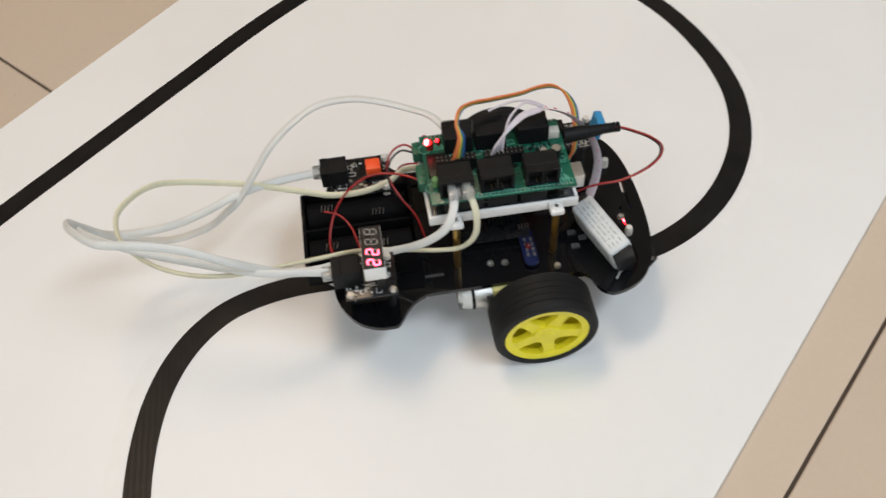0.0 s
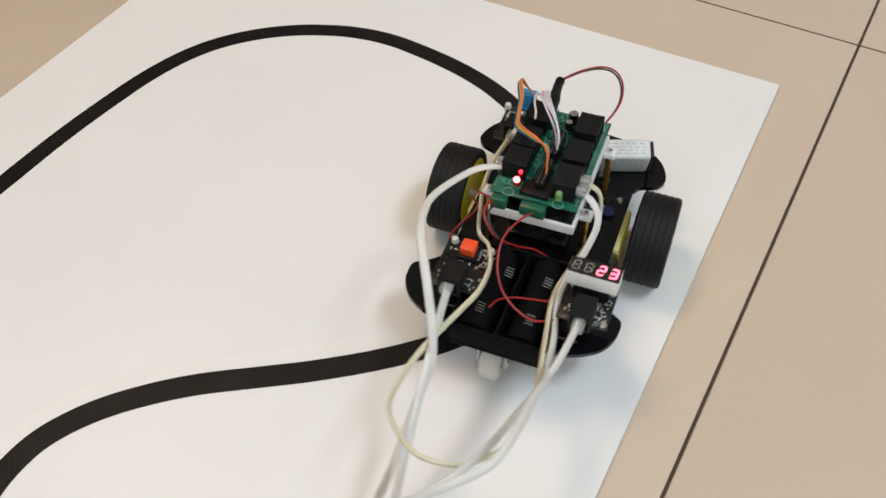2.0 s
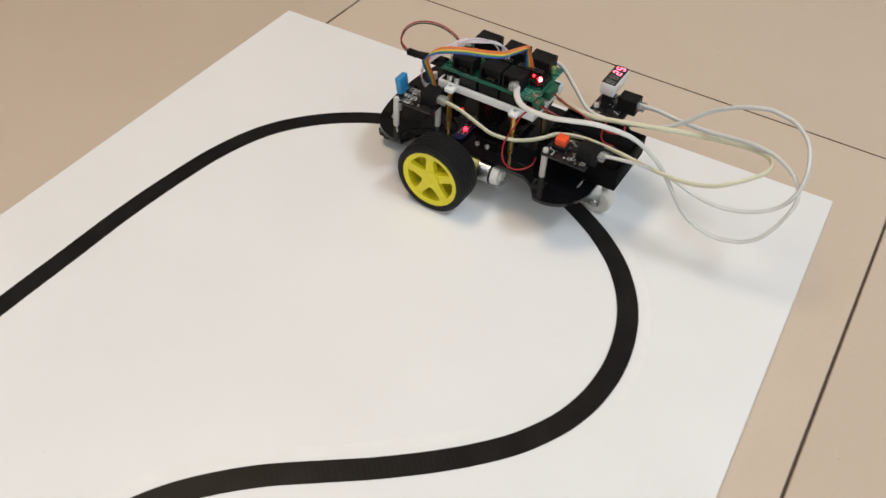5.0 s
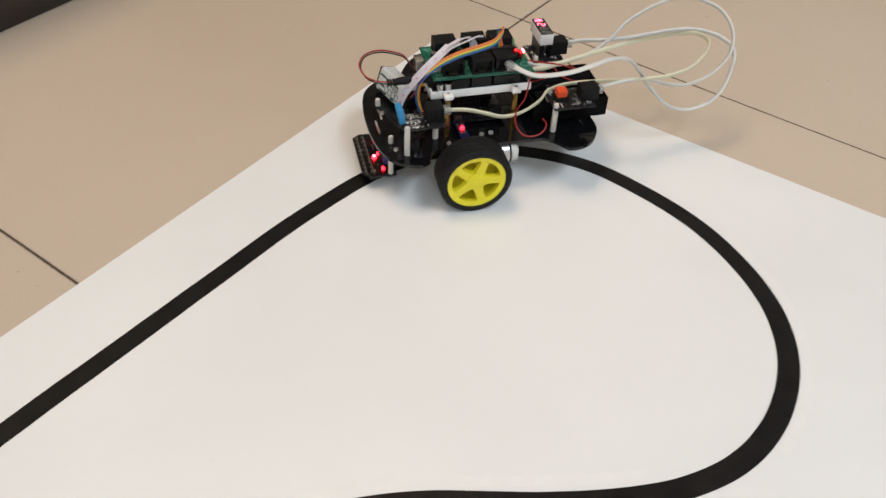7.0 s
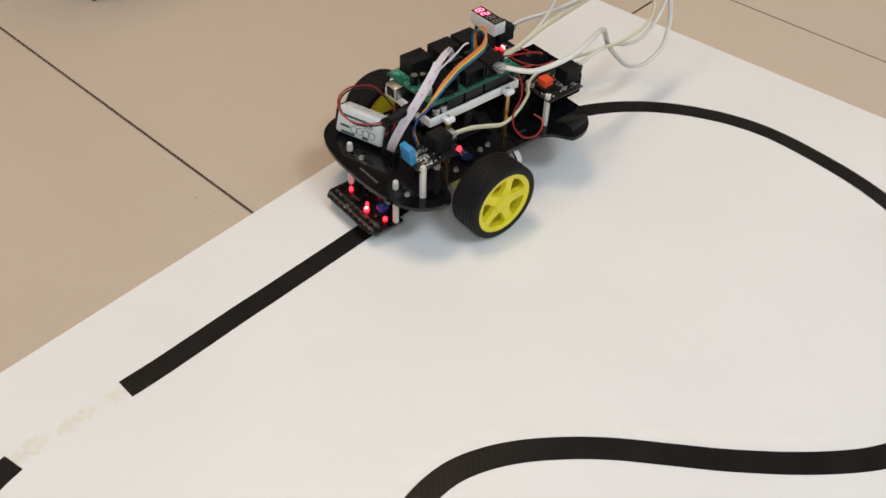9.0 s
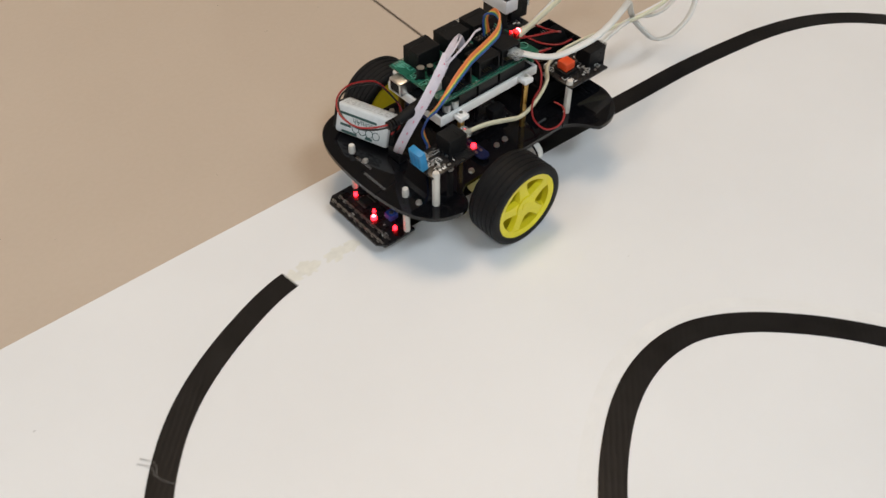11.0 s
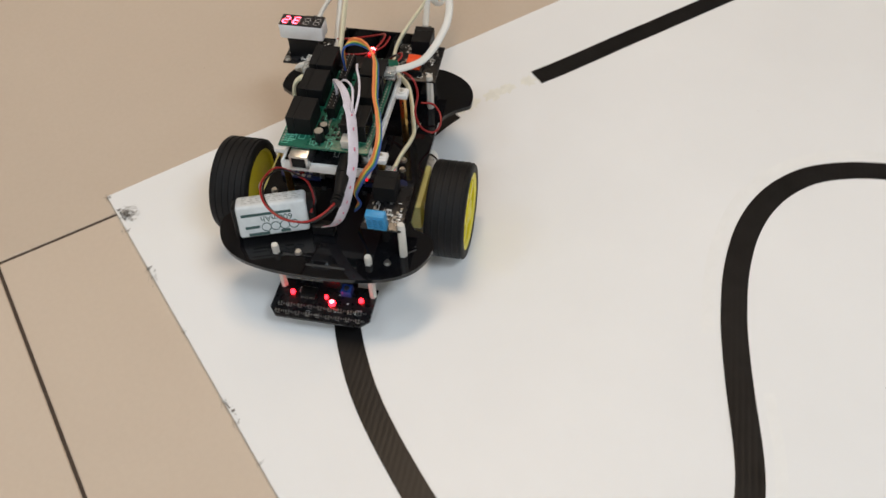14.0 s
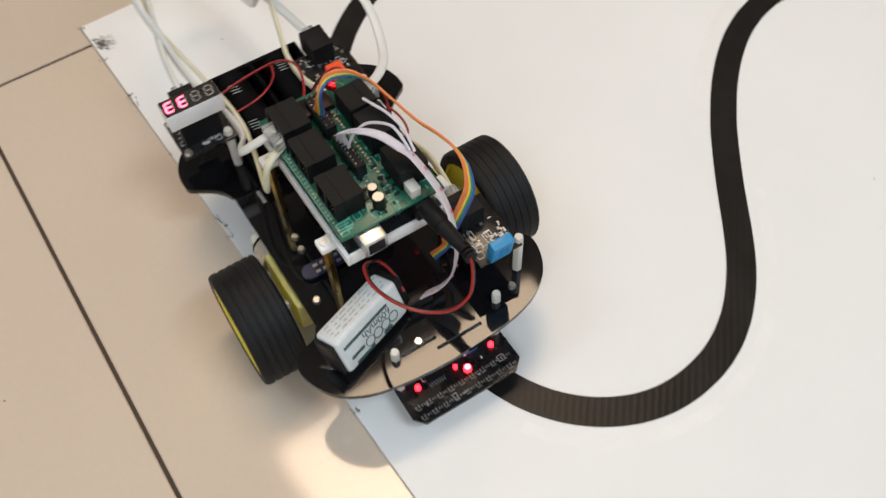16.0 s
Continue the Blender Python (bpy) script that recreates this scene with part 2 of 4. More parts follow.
def tube(bm, pts, r, flat=1.0, seg=8, sub=8, up=(0, 0, 1), mi=0, smooth_it=True):
    """A cable along pts; flat below 1 gives a flat cable, wide across up."""
    path = smooth_line(pts, sub) if smooth_it else [Vector(q) for q in pts]
    rings, side = [], None
    for i, c in enumerate(path):
        t = (path[min(i + 1, len(path) - 1)] - path[max(i - 1, 0)]).normalized()
        if side is None:
            side = t.cross(Vector(up))
            if side.length < 1e-4:
                side = t.cross(Vector((1, 0, 0)))
        side = (side - t * side.dot(t)).normalized()
        n = side.cross(t).normalized()
        rings.append([bm.verts.new(c + side * (r * math.cos(2 * math.pi * k / seg)) + n * (r * flat * math.sin(2 * math.pi * k / seg))) for k in range(seg)])
    for a, b in zip(rings, rings[1:]):
        for k in range(seg):
            f = bm.faces.new((a[k], a[(k + 1) % seg], b[(k + 1) % seg], b[k]))
            f.material_index = mi
    bm.faces.new(rings[0][::-1]).material_index = mi
    bm.faces.new(rings[-1]).material_index = mi


def one(fn, *a, **k):
    bm = bmesh.new()
    fn(bm, *a, **k)
    return bm


def mm(*v):
    return tuple(x / 1000 for x in v)


# ------------------------------------------------------------------ the room
def build_room():
    x0, x1, y0, y1 = -3.2, 3.2, -3.4, 3.0
    for name, b in {
        "wall_west": (x0 - 0.12, x0, y0 - 0.12, y1 + 0.12, -0.05, CEILING),
        "wall_east": (x1, x1 + 0.12, y0 - 0.12, y1 + 0.12, -0.05, CEILING),
        "wall_south": (x0, x1, y0 - 0.12, y0, -0.05, CEILING),
        "wall_north": (x0, x1, y1, y1 + 0.12, -0.05, CEILING),
    }.items():
        tagged(mesh_ob(name, one(box, *b), PLASTER), "plain white plastered room wall", "wall", kind="structure")
    tagged(mesh_ob("ceiling", one(box, x0 - 0.12, x1 + 0.12, y0 - 0.12, y1 + 0.12, CEILING, CEILING + 0.1), CEILPAINT), "plain cream painted ceiling over the room", "ceiling", kind="structure")
    # only the first panel shows in reflections; the other three are added
    for px, py in PANELS:
        e = tagged(new("ceiling_light"), "unseen flush rectangular ceiling light panel, switched on", "ceiling light", "ceiling lights")
        e.location = (px, py, CEILING)
        bm = bmesh.new()
        for a in (-1, 1):
            box(bm, a * 0.30 - 0.012, a * 0.30 + 0.012, -0.612, 0.612, -0.03, 0, 0.002)
            box(bm, -0.288, 0.288, a * 0.60 - 0.012, a * 0.60 + 0.012, -0.03, 0, 0.002)
        part("frame", bm, TRAYW, e)
        part("diffuser", one(box, -0.288, 0.288, -0.588, 0.588, -0.022, -0.004), NYLON, e)


def build_dark_cabinet():
    e = tagged(new("cabinet"), "dark-stained wooden cabinet standing on the tiled floor", "cabinet")
    e.location = (-0.382, -0.02, -0.003)
    part("plinth", one(box, -0.40, -0.004, -0.36, 0.9, 0, 0.07, 0.002), DARKWOOD, e)
    part("body", one(box, -0.40, 0.0, -0.36, 0.9, 0.072, 0.42, 0.003), DARKWOOD, e)


# ------------------------------------------------------------------ the robot car: x ahead, y to its left, z up, origin below the axle
DECK = 0.0465
MODULE_Z = 0.072


def arc(cx, cy, r, a0, a1, n):
    return [(cx + r * math.cos(radians(a0 + (a1 - a0) * k / n)), cy + r * math.sin(radians(a0 + (a1 - a0) * k / n))) for k in range(n + 1)]


def slot(x, y, l, w, turn):
    c, s = math.cos(radians(turn)), math.sin(radians(turn))
    return [(x + c * u - s * v, y + s * u + c * v) for u, v in ((-l / 2, -w / 2), (l / 2, -w / 2), (l / 2, w / 2), (-l / 2, w / 2))]


def bolt(bm, x, y, z, r=0.0024, h=0.0017):
    cyl(bm, (x, y, z), (x, y, z + h), r, r * 0.75, 12)
    box(bm, x - r * 0.8, x + r * 0.8, y - 0.0004, y + 0.0004, z + h - 0.0001, z + h + 0.0002)


def build_wheel(car, side):
    w = new("wheel")
    w.parent = car
    w.location = (0, side * 0.0725, 0.0325)
    # tyre: a hollow ring with five grooves round the tread
    prof = [(0.0262, -0.0128), (0.0290, -0.0133), (0.0312, -0.0129)]
    for k in range(5):
        y = -0.0098 + 0.0044 * k
        prof += [(0.0324, y - 0.0016), (0.0326, y + 0.0014), (0.0320, y + 0.0017), (0.0320, y + 0.0026)]
    prof += [(0.0324, 0.0116), (0.0312, 0.0129), (0.0290, 0.0133), (0.0262, 0.0128)]
    part("tyre", one(lathe, prof, 56), RUBBER, w, "black rubber tyre with grooved tread")
    bm = bmesh.new()
    o = side
    lathe(bm, [(0.0218, o * 0.0118), (0.0262, o * 0.0126), (0.0263, -o * 0.0122), (0.0247, -o * 0.0122), (0.0246, o * 0.0070), (0.0222, o * 0.0068)], 56)
    part("rim_ring", bm, YELLOW, w)
    bm = bmesh.new()
    cyl(bm, (0, o * 0.0050, 0), (0, o * 0.0122, 0), 0.0092, 0.0084, 24)
    cyl(bm, (0, -o * 0.010, 0), (0, o * 0.0050, 0), 0.0050, 0.0050, 20)
    cyl(bm, (0, o * 0.0122, 0), (0, o * 0.0126, 0), 0.0042, 0.0040, 20)
    part("hub", bm, YELLOW, w)
    first = None
    for k in range(5):
        if first is None:
            bm = bmesh.new()
            pts = [(-0.0060, 0.0052), (0.0060, 0.0052), (0.0044, 0.0115), (0.0039, 0.0180), (0.0056, 0.0222), (-0.0056, 0.0222), (-0.0039, 0.0180), (-0.0044, 0.0115)]
            lo, hi = [bm.verts.new((x, o * 0.0072, z)) for x, z in pts], [bm.verts.new((x * 0.86, o * 0.0113, z)) for x, z in pts]
            bm.faces.new(lo)
            bm.faces.new(hi)
            for i in range(8):
                bm.faces.new((lo[i], lo[(i + 1) % 8], hi[(i + 1) % 8], hi[i]))
            first = part("spoke", bm, YELLOW, w, smooth=False)
            ob = first
        else:
            ob = new("spoke", first.data)
            ob.parent = w
        ob.matrix_basis = Matrix.Rotation(radians(72 * k), 4, "Y")
    bm = bmesh.new()
    lathe(bm, [(0.0050, -o * 0.0092), (0.0246, -o * 0.0092), (0.0246, -o * 0.0104), (0.0050, -o * 0.0104)], 40)
    part("inner_web", bm, YELLOW, w)
    return w


def build_chassis(car):
    half = [(81, 0), (80.6, 14), (79, 30), (76, 44), (71, 55), (64, 63), (55, 68), (46, 70), (41, 68.5), (37, 65), (35, 60), (33, 55), (28, 52), (20, 51),
            (-62, 51), (-70, 52), (-76, 55), (-81, 60), (-85, 66), (-88, 70), (-92, 71), (-100, 70.5), (-108, 67.5), (-115, 62), (-121, 53), (-124.5, 43), (-125, 30), (-125, 0)]
    half = [(p.x, p.y) for p in smooth_line([(x, y, 0) for x, y in half], 4)]
    outline = [mm(x, y) for x, y in half] + [mm(x, -y) for x, y in half[-2:0:-1]]
    holes = [slot(*mm(52, 56, 11, 1.6), -50), slot(*mm(52, -56, 11, 1.6), 50), slot(*mm(-113, 33, 13, 1.8), 90), slot(*mm(-113, -42, 13, 1.8), 90),
             slot(*mm(72, 6, 26, 2.0), 90), slot(*mm(66, -14, 20, 2.0), 90), slot(*mm(-62, 38, 12, 2.2), 0), slot(*mm(-62, -38, 12, 2.2), 0)]
    plate = part("chassis_plate", one(prism, outline, DECK - 0.003, DECK, holes), ACRYL, car, "glossy black acrylic chassis plate", smooth=False)
    for x, y in ((-26, -35), (-17, -36), (15, -44), (-26, 35), (-17, 36), (15, 44), (64, -13), (63, 44), (-112, 20), (-112, -20)):
        part("bolt", one(bolt, *mm(x, y), DECK), STEEL, plate, "bright steel screw head")
    for s in (-1, 1):
        m = new("gear_motor")
        m.parent = car
        bm = bmesh.new()
        box(bm, *mm(-28, 12), *sorted(mm(s * 36, s * 54.5)), *mm(21.5, 43.4), 0.002)
        part("gearbox", bm, GEARBOX, m, "yellow plastic gearbox")
        bm = bmesh.new()
        cyl(bm, mm(-28, s * 46, 32.5), mm(-39, s * 46, 32.5), 0.0102, seg=24)
        part("motor_can", bm, CAN, m, "dull silver motor can")
        bm = bmesh.new()
        cyl(bm, mm(-39, s * 46, 32.5), mm(-41, s * 46, 32.5), 0.0101, seg=24)
        part("motor_band", bm, BLACKM, m, "black plastic motor band")
        bm = bmesh.new()
        cyl(bm, mm(-41, s * 46, 32.5), mm(-47, s * 46, 32.5), 0.0099, 0.0086, seg=24)
        cyl(bm, mm(-47, s * 46, 32.5), mm(-49, s * 46, 32.5), 0.0050, 0.0044, seg=20)
        part("motor_end", bm, MILKY, m, "milky plastic motor end")
        bm = bmesh.new()
        box(bm, *mm(-49, -33), *sorted(mm(s * 36, s * 49.5)), *mm(20.5, 23.5), 0.0008)
        part("clip", bm, CLEAR, m, "clear plastic motor clip")
        cy = bmesh.new()
        cyl(cy, mm(0, s * 54.5, 32.5), mm(0, s * 62, 32.5), 0.0027, seg=14)
        part("axle", cy, NYLON, m)
    # swivel castor below the tail
    c = new("castor")
    c.parent = car
    c.location = mm(-106, 2, 0)
    bm = bmesh.new()
    box(bm, *mm(-14, 14), *mm(-14, 14), *mm(40, 43.3), 0.001)
    for sy in (-1, 1):
        box(bm, *mm(-19, 2), *sorted(mm(sy * 8.2, sy * 9.6)), *mm(10, 36), 0.0006)
    box(bm, *mm(-8, 8), *mm(-9.6, 9.6), *mm(35, 38), 0.0006)
    cyl(bm, mm(0, 0, 37), mm(0, 0, 41), 0.009, seg=20)
    part("fork", bm, STEEL, c, "steel castor fork")
    bm = bmesh.new()
    lathe(bm, [(0.004, -0.0065), (0.0115, -0.0068), (0.0132, -0.0050), (0.0135, 0), (0.0132, 0.0050), (0.0115, 0.0068), (0.004, 0.0065)], 32, Matrix.Translation(mm(-15, 0, 13.5)))
    part("roller", bm, NYLON, c, "white nylon castor roller")
    bm = bmesh.new()
    cyl(bm, mm(-15, -11, 13.5), mm(-15, 11, 13.5), 0.0024, seg=12)
    part("axle", bm, STEEL, c)


def build_battery_holder(car):
    h = new("battery_holder")
    h.parent = car
    x0, x1, y0, y1 = mm(-140, -68, -33, 27)
    part("base", one(box, x0, x1, y0, y1, DECK, DECK + 0.003, 0.0006), CELL, h, "black plastic battery case")
    for a in (y0, -0.0045, y1 - 0.002):
        part("side_wall", one(box, x0, x1, a, a + 0.002, DECK + 0.003, DECK + 0.019, 0.0006), CELL, h)
    for a in (x0, x1 - 0.0025):
        part("end_wall", one(box, a, a + 0.0025, y0 + 0.002, y1 - 0.002, DECK + 0.003, DECK + 0.0188, 0.0006), CELL, h)
    for y in (-18, 12):
        bm = bmesh.new()
        cyl(bm, mm(-136, y, DECK * 1000 + 12), mm(-73, y, DECK * 1000 + 12), 0.0092, seg=24)
        part("cell", bm, CELL, h, "black battery cell")
    for x, y in ((-126, -20), (-95, -22), (-127, 11), (-95, 3)):
        bm = bmesh.new()
        for k in range(4):
            tube(bm, [mm(x + 2.2 * k, y - 2.6, DECK * 1000 + 21.3), mm(x + 2.2 * k + 0.8, y + 2.6, DECK * 1000 + 21.3)], 0.00022, seg=4, smooth_it=False)
        part("spring_mark", bm, SOLDER, h, "bright printed contact mark")


def jack(name, parent, x0, x1, y0, y1, z0, z1, way):
    """A modular cable socket: a black block with a stepped mouth towards way ('x-', 'y-', 'y+')."""
    bm = bmesh.new()
    t = 0.0016
    if way[0] == "y":
        far, near = (y0, y1) if way[1] == "+" else (y1, y0)
        d = 1 if way[1] == "+" else -1
        box(bm, x0, x1, *sorted((far, near - d * 0.005)), z0, z1, 0.0005)
        lo, hi = sorted((near - d * 0.005, near))
        box(bm, x0, x0 + t, lo, hi, z0, z1)
        box(bm, x1 - t, x1, lo, hi, z0, z1)
        box(bm, x0 + t, x1 - t, lo, hi, z1 - t, z1)
        box(bm, x0 + t, x1 - t, lo, hi, z0, z0 + t)
        if x1 - x0 > 0.0195:
            box(bm, (x0 + x1) / 2 - t / 2, (x0 + x1) / 2 + t / 2, lo, hi, z0 + t, z1 - t)
    else:
        box(bm, x0 + 0.005, x1, y0, y1, z0, z1, 0.0005)
        lo, hi = x0, x0 + 0.005
        box(bm, lo, hi, y0, y0 + t, z0, z1)
        box(bm, lo, hi, y1 - t, y1, z0, z1)
        box(bm, lo, hi, y0 + t, y1 - t, z1 - t, z1)
        box(bm, lo, hi, y0 + t, y1 - t, z0, z0 + t)
    part(name, bm, BLACKM, parent, "matt black cable socket", smooth=False)
    bm = bmesh.new()
    for k in range(4):
        if way[0] == "y":
            x = x0 + (x1 - x0) * (0.35 + 0.1 * k)
            box(bm, x - 0.0003, x + 0.0003, *sorted((near - d * 0.0045, near - d * 0.001)), z0 + t, z0 + t + 0.0005)
        else:
            y = y0 + (y1 - y0) * (0.35 + 0.1 * k)
            box(bm, x0 + 0.001, x0 + 0.0045, y - 0.0003, y + 0.0003, z0 + t, z0 + t + 0.0005)
    tagged(part("contact", bm, GOLD, parent), kind="stuff")


def print_marks(bm, x0, x1, y0, y1, z, n, seed):
    """White component outlines and short strokes of print on a circuit board."""
    r = random.Random(seed)
    for k in range(n):
        w, h = (r.uniform(0.003, 0.006), r.uniform(0.002, 0.004)) if k % 3 == 0 else (r.uniform(0.0008, 0.003), r.uniform(0.0005, 0.0009))
        x, y = r.uniform(x0, x1 - w), r.uniform(y0, y1 - h)
        zz = z + 0.00006 + 0.000004 * k
        if k % 3 == 0:
            for a in ((x, x + w, y, y + 0.0003), (x, x + w, y + h, y + h + 0.0003), (x, x + 0.0003, y, y + h), (x + w, x + w + 0.0003, y, y + h)):
                box(bm, *a, z - 0.0001, zz)
        else:
            if k % 2:
                w, h = h, w
            box(bm, x, x + w, y, y + h, z - 0.0001, zz)


def small_parts(bm, x0, x1, y0, y1, z, n, seed):
    r = random.Random(seed)
    for k in range(n):
        w, h, t = r.uniform(0.0012, 0.003), r.uniform(0.0008, 0.0016), r.uniform(0.0005, 0.0012)
        x, y = r.uniform(x0, x1), r.uniform(y0, y1)
        if k % 2:
            w, h = h, w
        box(bm, x - w / 2, x + w / 2, y - h / 2, y + h / 2, z, z + t)


def post(car, x, y, z0, z1, r=0.0026):
    p = new("standoff_post")
    p.parent = car
    part("shaft", one(cyl, (x, y, z0), (x, y, z1), r, seg=6), NYLON, p, "white nylon standoff", smooth=False)
    bm = bmesh.new()
    cyl(bm, (x, y, z1), (x, y, z1 + 0.0022), r * 0.95, r * 0.8, 12)
    part("screw_head", bm, NYLON, p)


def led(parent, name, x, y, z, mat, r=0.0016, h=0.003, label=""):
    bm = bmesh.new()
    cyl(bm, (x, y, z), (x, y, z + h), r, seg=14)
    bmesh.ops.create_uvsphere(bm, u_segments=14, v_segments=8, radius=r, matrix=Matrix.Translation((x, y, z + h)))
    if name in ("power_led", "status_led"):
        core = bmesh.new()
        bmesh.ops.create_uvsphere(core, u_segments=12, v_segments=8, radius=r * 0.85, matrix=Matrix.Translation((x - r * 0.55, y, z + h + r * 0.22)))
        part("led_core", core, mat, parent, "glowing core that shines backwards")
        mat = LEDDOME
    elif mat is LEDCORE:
        # red glowing body round the core takes the place of a halo
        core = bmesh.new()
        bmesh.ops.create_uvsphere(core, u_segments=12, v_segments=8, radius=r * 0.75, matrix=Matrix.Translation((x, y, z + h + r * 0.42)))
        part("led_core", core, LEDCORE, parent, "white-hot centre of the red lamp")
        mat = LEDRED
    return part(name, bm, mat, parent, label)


# segments of a digit: place along x and y, and whether it stands upright
SEGMENTS = {"A": (3.4, 0, 0), "B": (1.7, -1.9, 1), "C": (-1.7, -1.9, 1), "D": (-3.4, 0, 0), "E": (-1.7, 1.9, 1), "F": (1.7, 1.9, 1), "G": (0, 0, 0)}
LIT = ("ABCDEF", "BC", "ABGED", "ABGCD", "FGBC", "AFGCD", "AFGEDC", "ABC", "ABCDEFG", "ABCDFG")
segment_bars = []


def segment_for(home, digit):
    """Where a lit bar rests while the display shows a digit: at home, or on the nearest lit segment."""
    hx, hy, hup = SEGMENTS[home]
    return min(LIT[digit], key=lambda q: (q != home, SEGMENTS[q][2] != hup, abs(SEGMENTS[q][0] - hx) + abs(SEGMENTS[q][1] - hy), q))


def build_modules(car):
    # climate sensor board at the front left
    m = new("sensor_module")
    m.parent = car
    x0, x1, y0, y1 = mm(20, 58, 28, 53)
    part("board", one(box, x0, x1, y0, y1, MODULE_Z - 0.0016, MODULE_Z, 0.0004), PCBK, m, "black circuit board")
    bm = bmesh.new()
    print_marks(bm, x0 + 0.015, x1 - 0.002, y0 + 0.001, y1 - 0.002, MODULE_Z, 26, 3)
    tagged(part("print", bm, INK, m, "white printed outlines", smooth=False), kind="stuff")
    bm = bmesh.new()
    small_parts(bm, x0 + 0.016, x1 - 0.008, y0 + 0.002, y1 - 0.003, MODULE_Z, 14, 4)
    tagged(part("solder_component", bm, SOLDER, m, smooth=False), kind="stuff")
    jack("cable_socket", m, *mm(21, 36, 31, 45), MODULE_Z, MODULE_Z + 0.0125, "x-")
    s = m
    tilt = Matrix.Translation(mm(57, 39, MODULE_Z * 1000 + 1)) @ Matrix.Rotation(radians(10), 4, "Y")
    bm = bmesh.new()
    box(bm, *mm(-2.6, 2.6), *mm(-6, 6), *mm(0, 15), 0.0006, m=tilt)
    for k in range(3):
        for l in range(5):
            for sx in (-2.95, 2.55):
                box(bm, *mm(sx, sx + 0.4), *mm(-5 + 3.4 * k, -2.4 + 3.4 * k), *mm(2.6 + 2.3 * l, 3.4 + 2.3 * l), m=tilt)
    part("blue_case", bm, CYAN, s, "light blue plastic grille case")
    # solid pieces in darker case blue paint the shade inside the grille openings
    bm = bmesh.new()
    for k in range(3):
        for l in range(4):
            for sx in (-2.66, 2.54):
                box(bm, *mm(sx, sx + 0.12), *mm(-4.9 + 3.4 * k, -2.5 + 3.4 * k), *mm(3.6 + 2.3 * l, 4.7 + 2.3 * l), m=tilt)
    tagged(part("grille_slot_shade", bm, SLOTSHADE, s, "darker blue pieces painted as shaded grille slots", smooth=False), kind="stuff")
    bm = bmesh.new()
    for k in range(4):
        box(bm, *mm(-0.3, 0.3), *mm(-4.1 + 2.6 * k, -3.5 + 2.6 * k), *mm(-3, 0), m=tilt)
    tagged(part("pin", bm, SOLDER, s), kind="stuff")
    post(car, *mm(55, 52.6), DECK - 0.001, MODULE_Z + 0.001)
    post(car, *mm(25, 33), DECK, MODULE_Z - 0.002)

    # button board at the tail, left
    m = new("button_module")
    m.parent = car
    x0, x1, y0, y1 = mm(-119, -80, 15, 47)
    part("board", one(box, x0, x1, y0, y1, MODULE_Z - 0.0016, MODULE_Z, 0.0004), PCBK, m, "black circuit board")
    bm = bmesh.new()
    print_marks(bm, x0 + 0.002, x1 - 0.002, y0 + 0.001, y1 - 0.002, MODULE_Z, 34, 7)
    tagged(part("print", bm, INK, m, "white printed outlines", smooth=False), kind="stuff")
    bm = bmesh.new()
    small_parts(bm, x0 + 0.004, x1 - 0.004, y0 + 0.002, y1 - 0.002, MODULE_Z, 14, 8)
    tagged(part("solder_component", bm, SOLDER, m, smooth=False), kind="stuff")
    jack("cable_socket", m, *mm(-124, -107, 25, 38.5), MODULE_Z, MODULE_Z + 0.0125, "x-")
    b = m
    part("button_base", one(box, *mm(-96.5, -84.5), *mm(24.5, 36.5), MODULE_Z, MODULE_Z + 0.004, 0.0004), BLACKP, b)
    part("button_cap", one(box, *mm(-95.2, -85.8), *mm(25.8, 35.2), MODULE_Z + 0.004, MODULE_Z + 0.0105, 0.0008), ORANGE, b, "bright orange square button cap")
    for x, y in ((-82.4, 42.6), (-84, 18)):
        post(car, *mm(x, y), DECK, MODULE_Z + 0.001)

    # display board at the tail, right
    m = new("display_module")
    m.parent = car
    x0, x1, y0, y1 = mm(-117, -86, -65, -34)
    part("board", one(box, x0, x1, y0, y1, MODULE_Z - 0.0016, MODULE_Z, 0.0004), PCBK, m, "black circuit board")
    bm = bmesh.new()
    print_marks(bm, x0 + 0.001, x1 - 0.002, y0 + 0.001, y1 - 0.002, MODULE_Z, 34, 11)
    tagged(part("print", bm, INK, m, "white printed outlines", smooth=False), kind="stuff")
    bm = bmesh.new()
    small_parts(bm, x0 + 0.002, x1 - 0.003, y0 + 0.002, y1 - 0.002, MODULE_Z, 16, 12)
    tagged(part("solder_component", bm, SOLDER, m, smooth=False), kind="stuff")
    jack("cable_socket", m, *mm(-123, -106, -56, -42.5), MODULE_Z, MODULE_Z + 0.0135, "x-")
    d = m
    z0, z1 = MODULE_Z + 0.0125, 0.0998
    part("display_case", one(box, *mm(-104, -91.5), *mm(-65.5, -34.5), z0 + 0.004, z1 - 0.0003, 0.0004), TRAYW, d, "white display case")
    part("black_face", one(box, *mm(-103.8, -91.7), *mm(-65.3, -34.7), z1 - 0.0003, z1, 0.0001, seg=1), FACE, d, "dark display face")
    bm = bmesh.new()
    box(bm, *mm(-98, -93), *mm(-61, -39), MODULE_Z, z0 + 0.0042)
    part("display_socket", bm, BLACKP, d, "black socket strip", smooth=False)
    # four digits, read from behind the car; the last two are lit and count up from 22
    for k in range(4):
        off = bmesh.new()
        for ux, uy, up in SEGMENTS.values():
            sx, sy = (2.7, 0.5) if up else (0.5, 2.7)
            x, y = -97.7 + ux, -39.0 - 7.4 * k + uy - 0.12 * ux
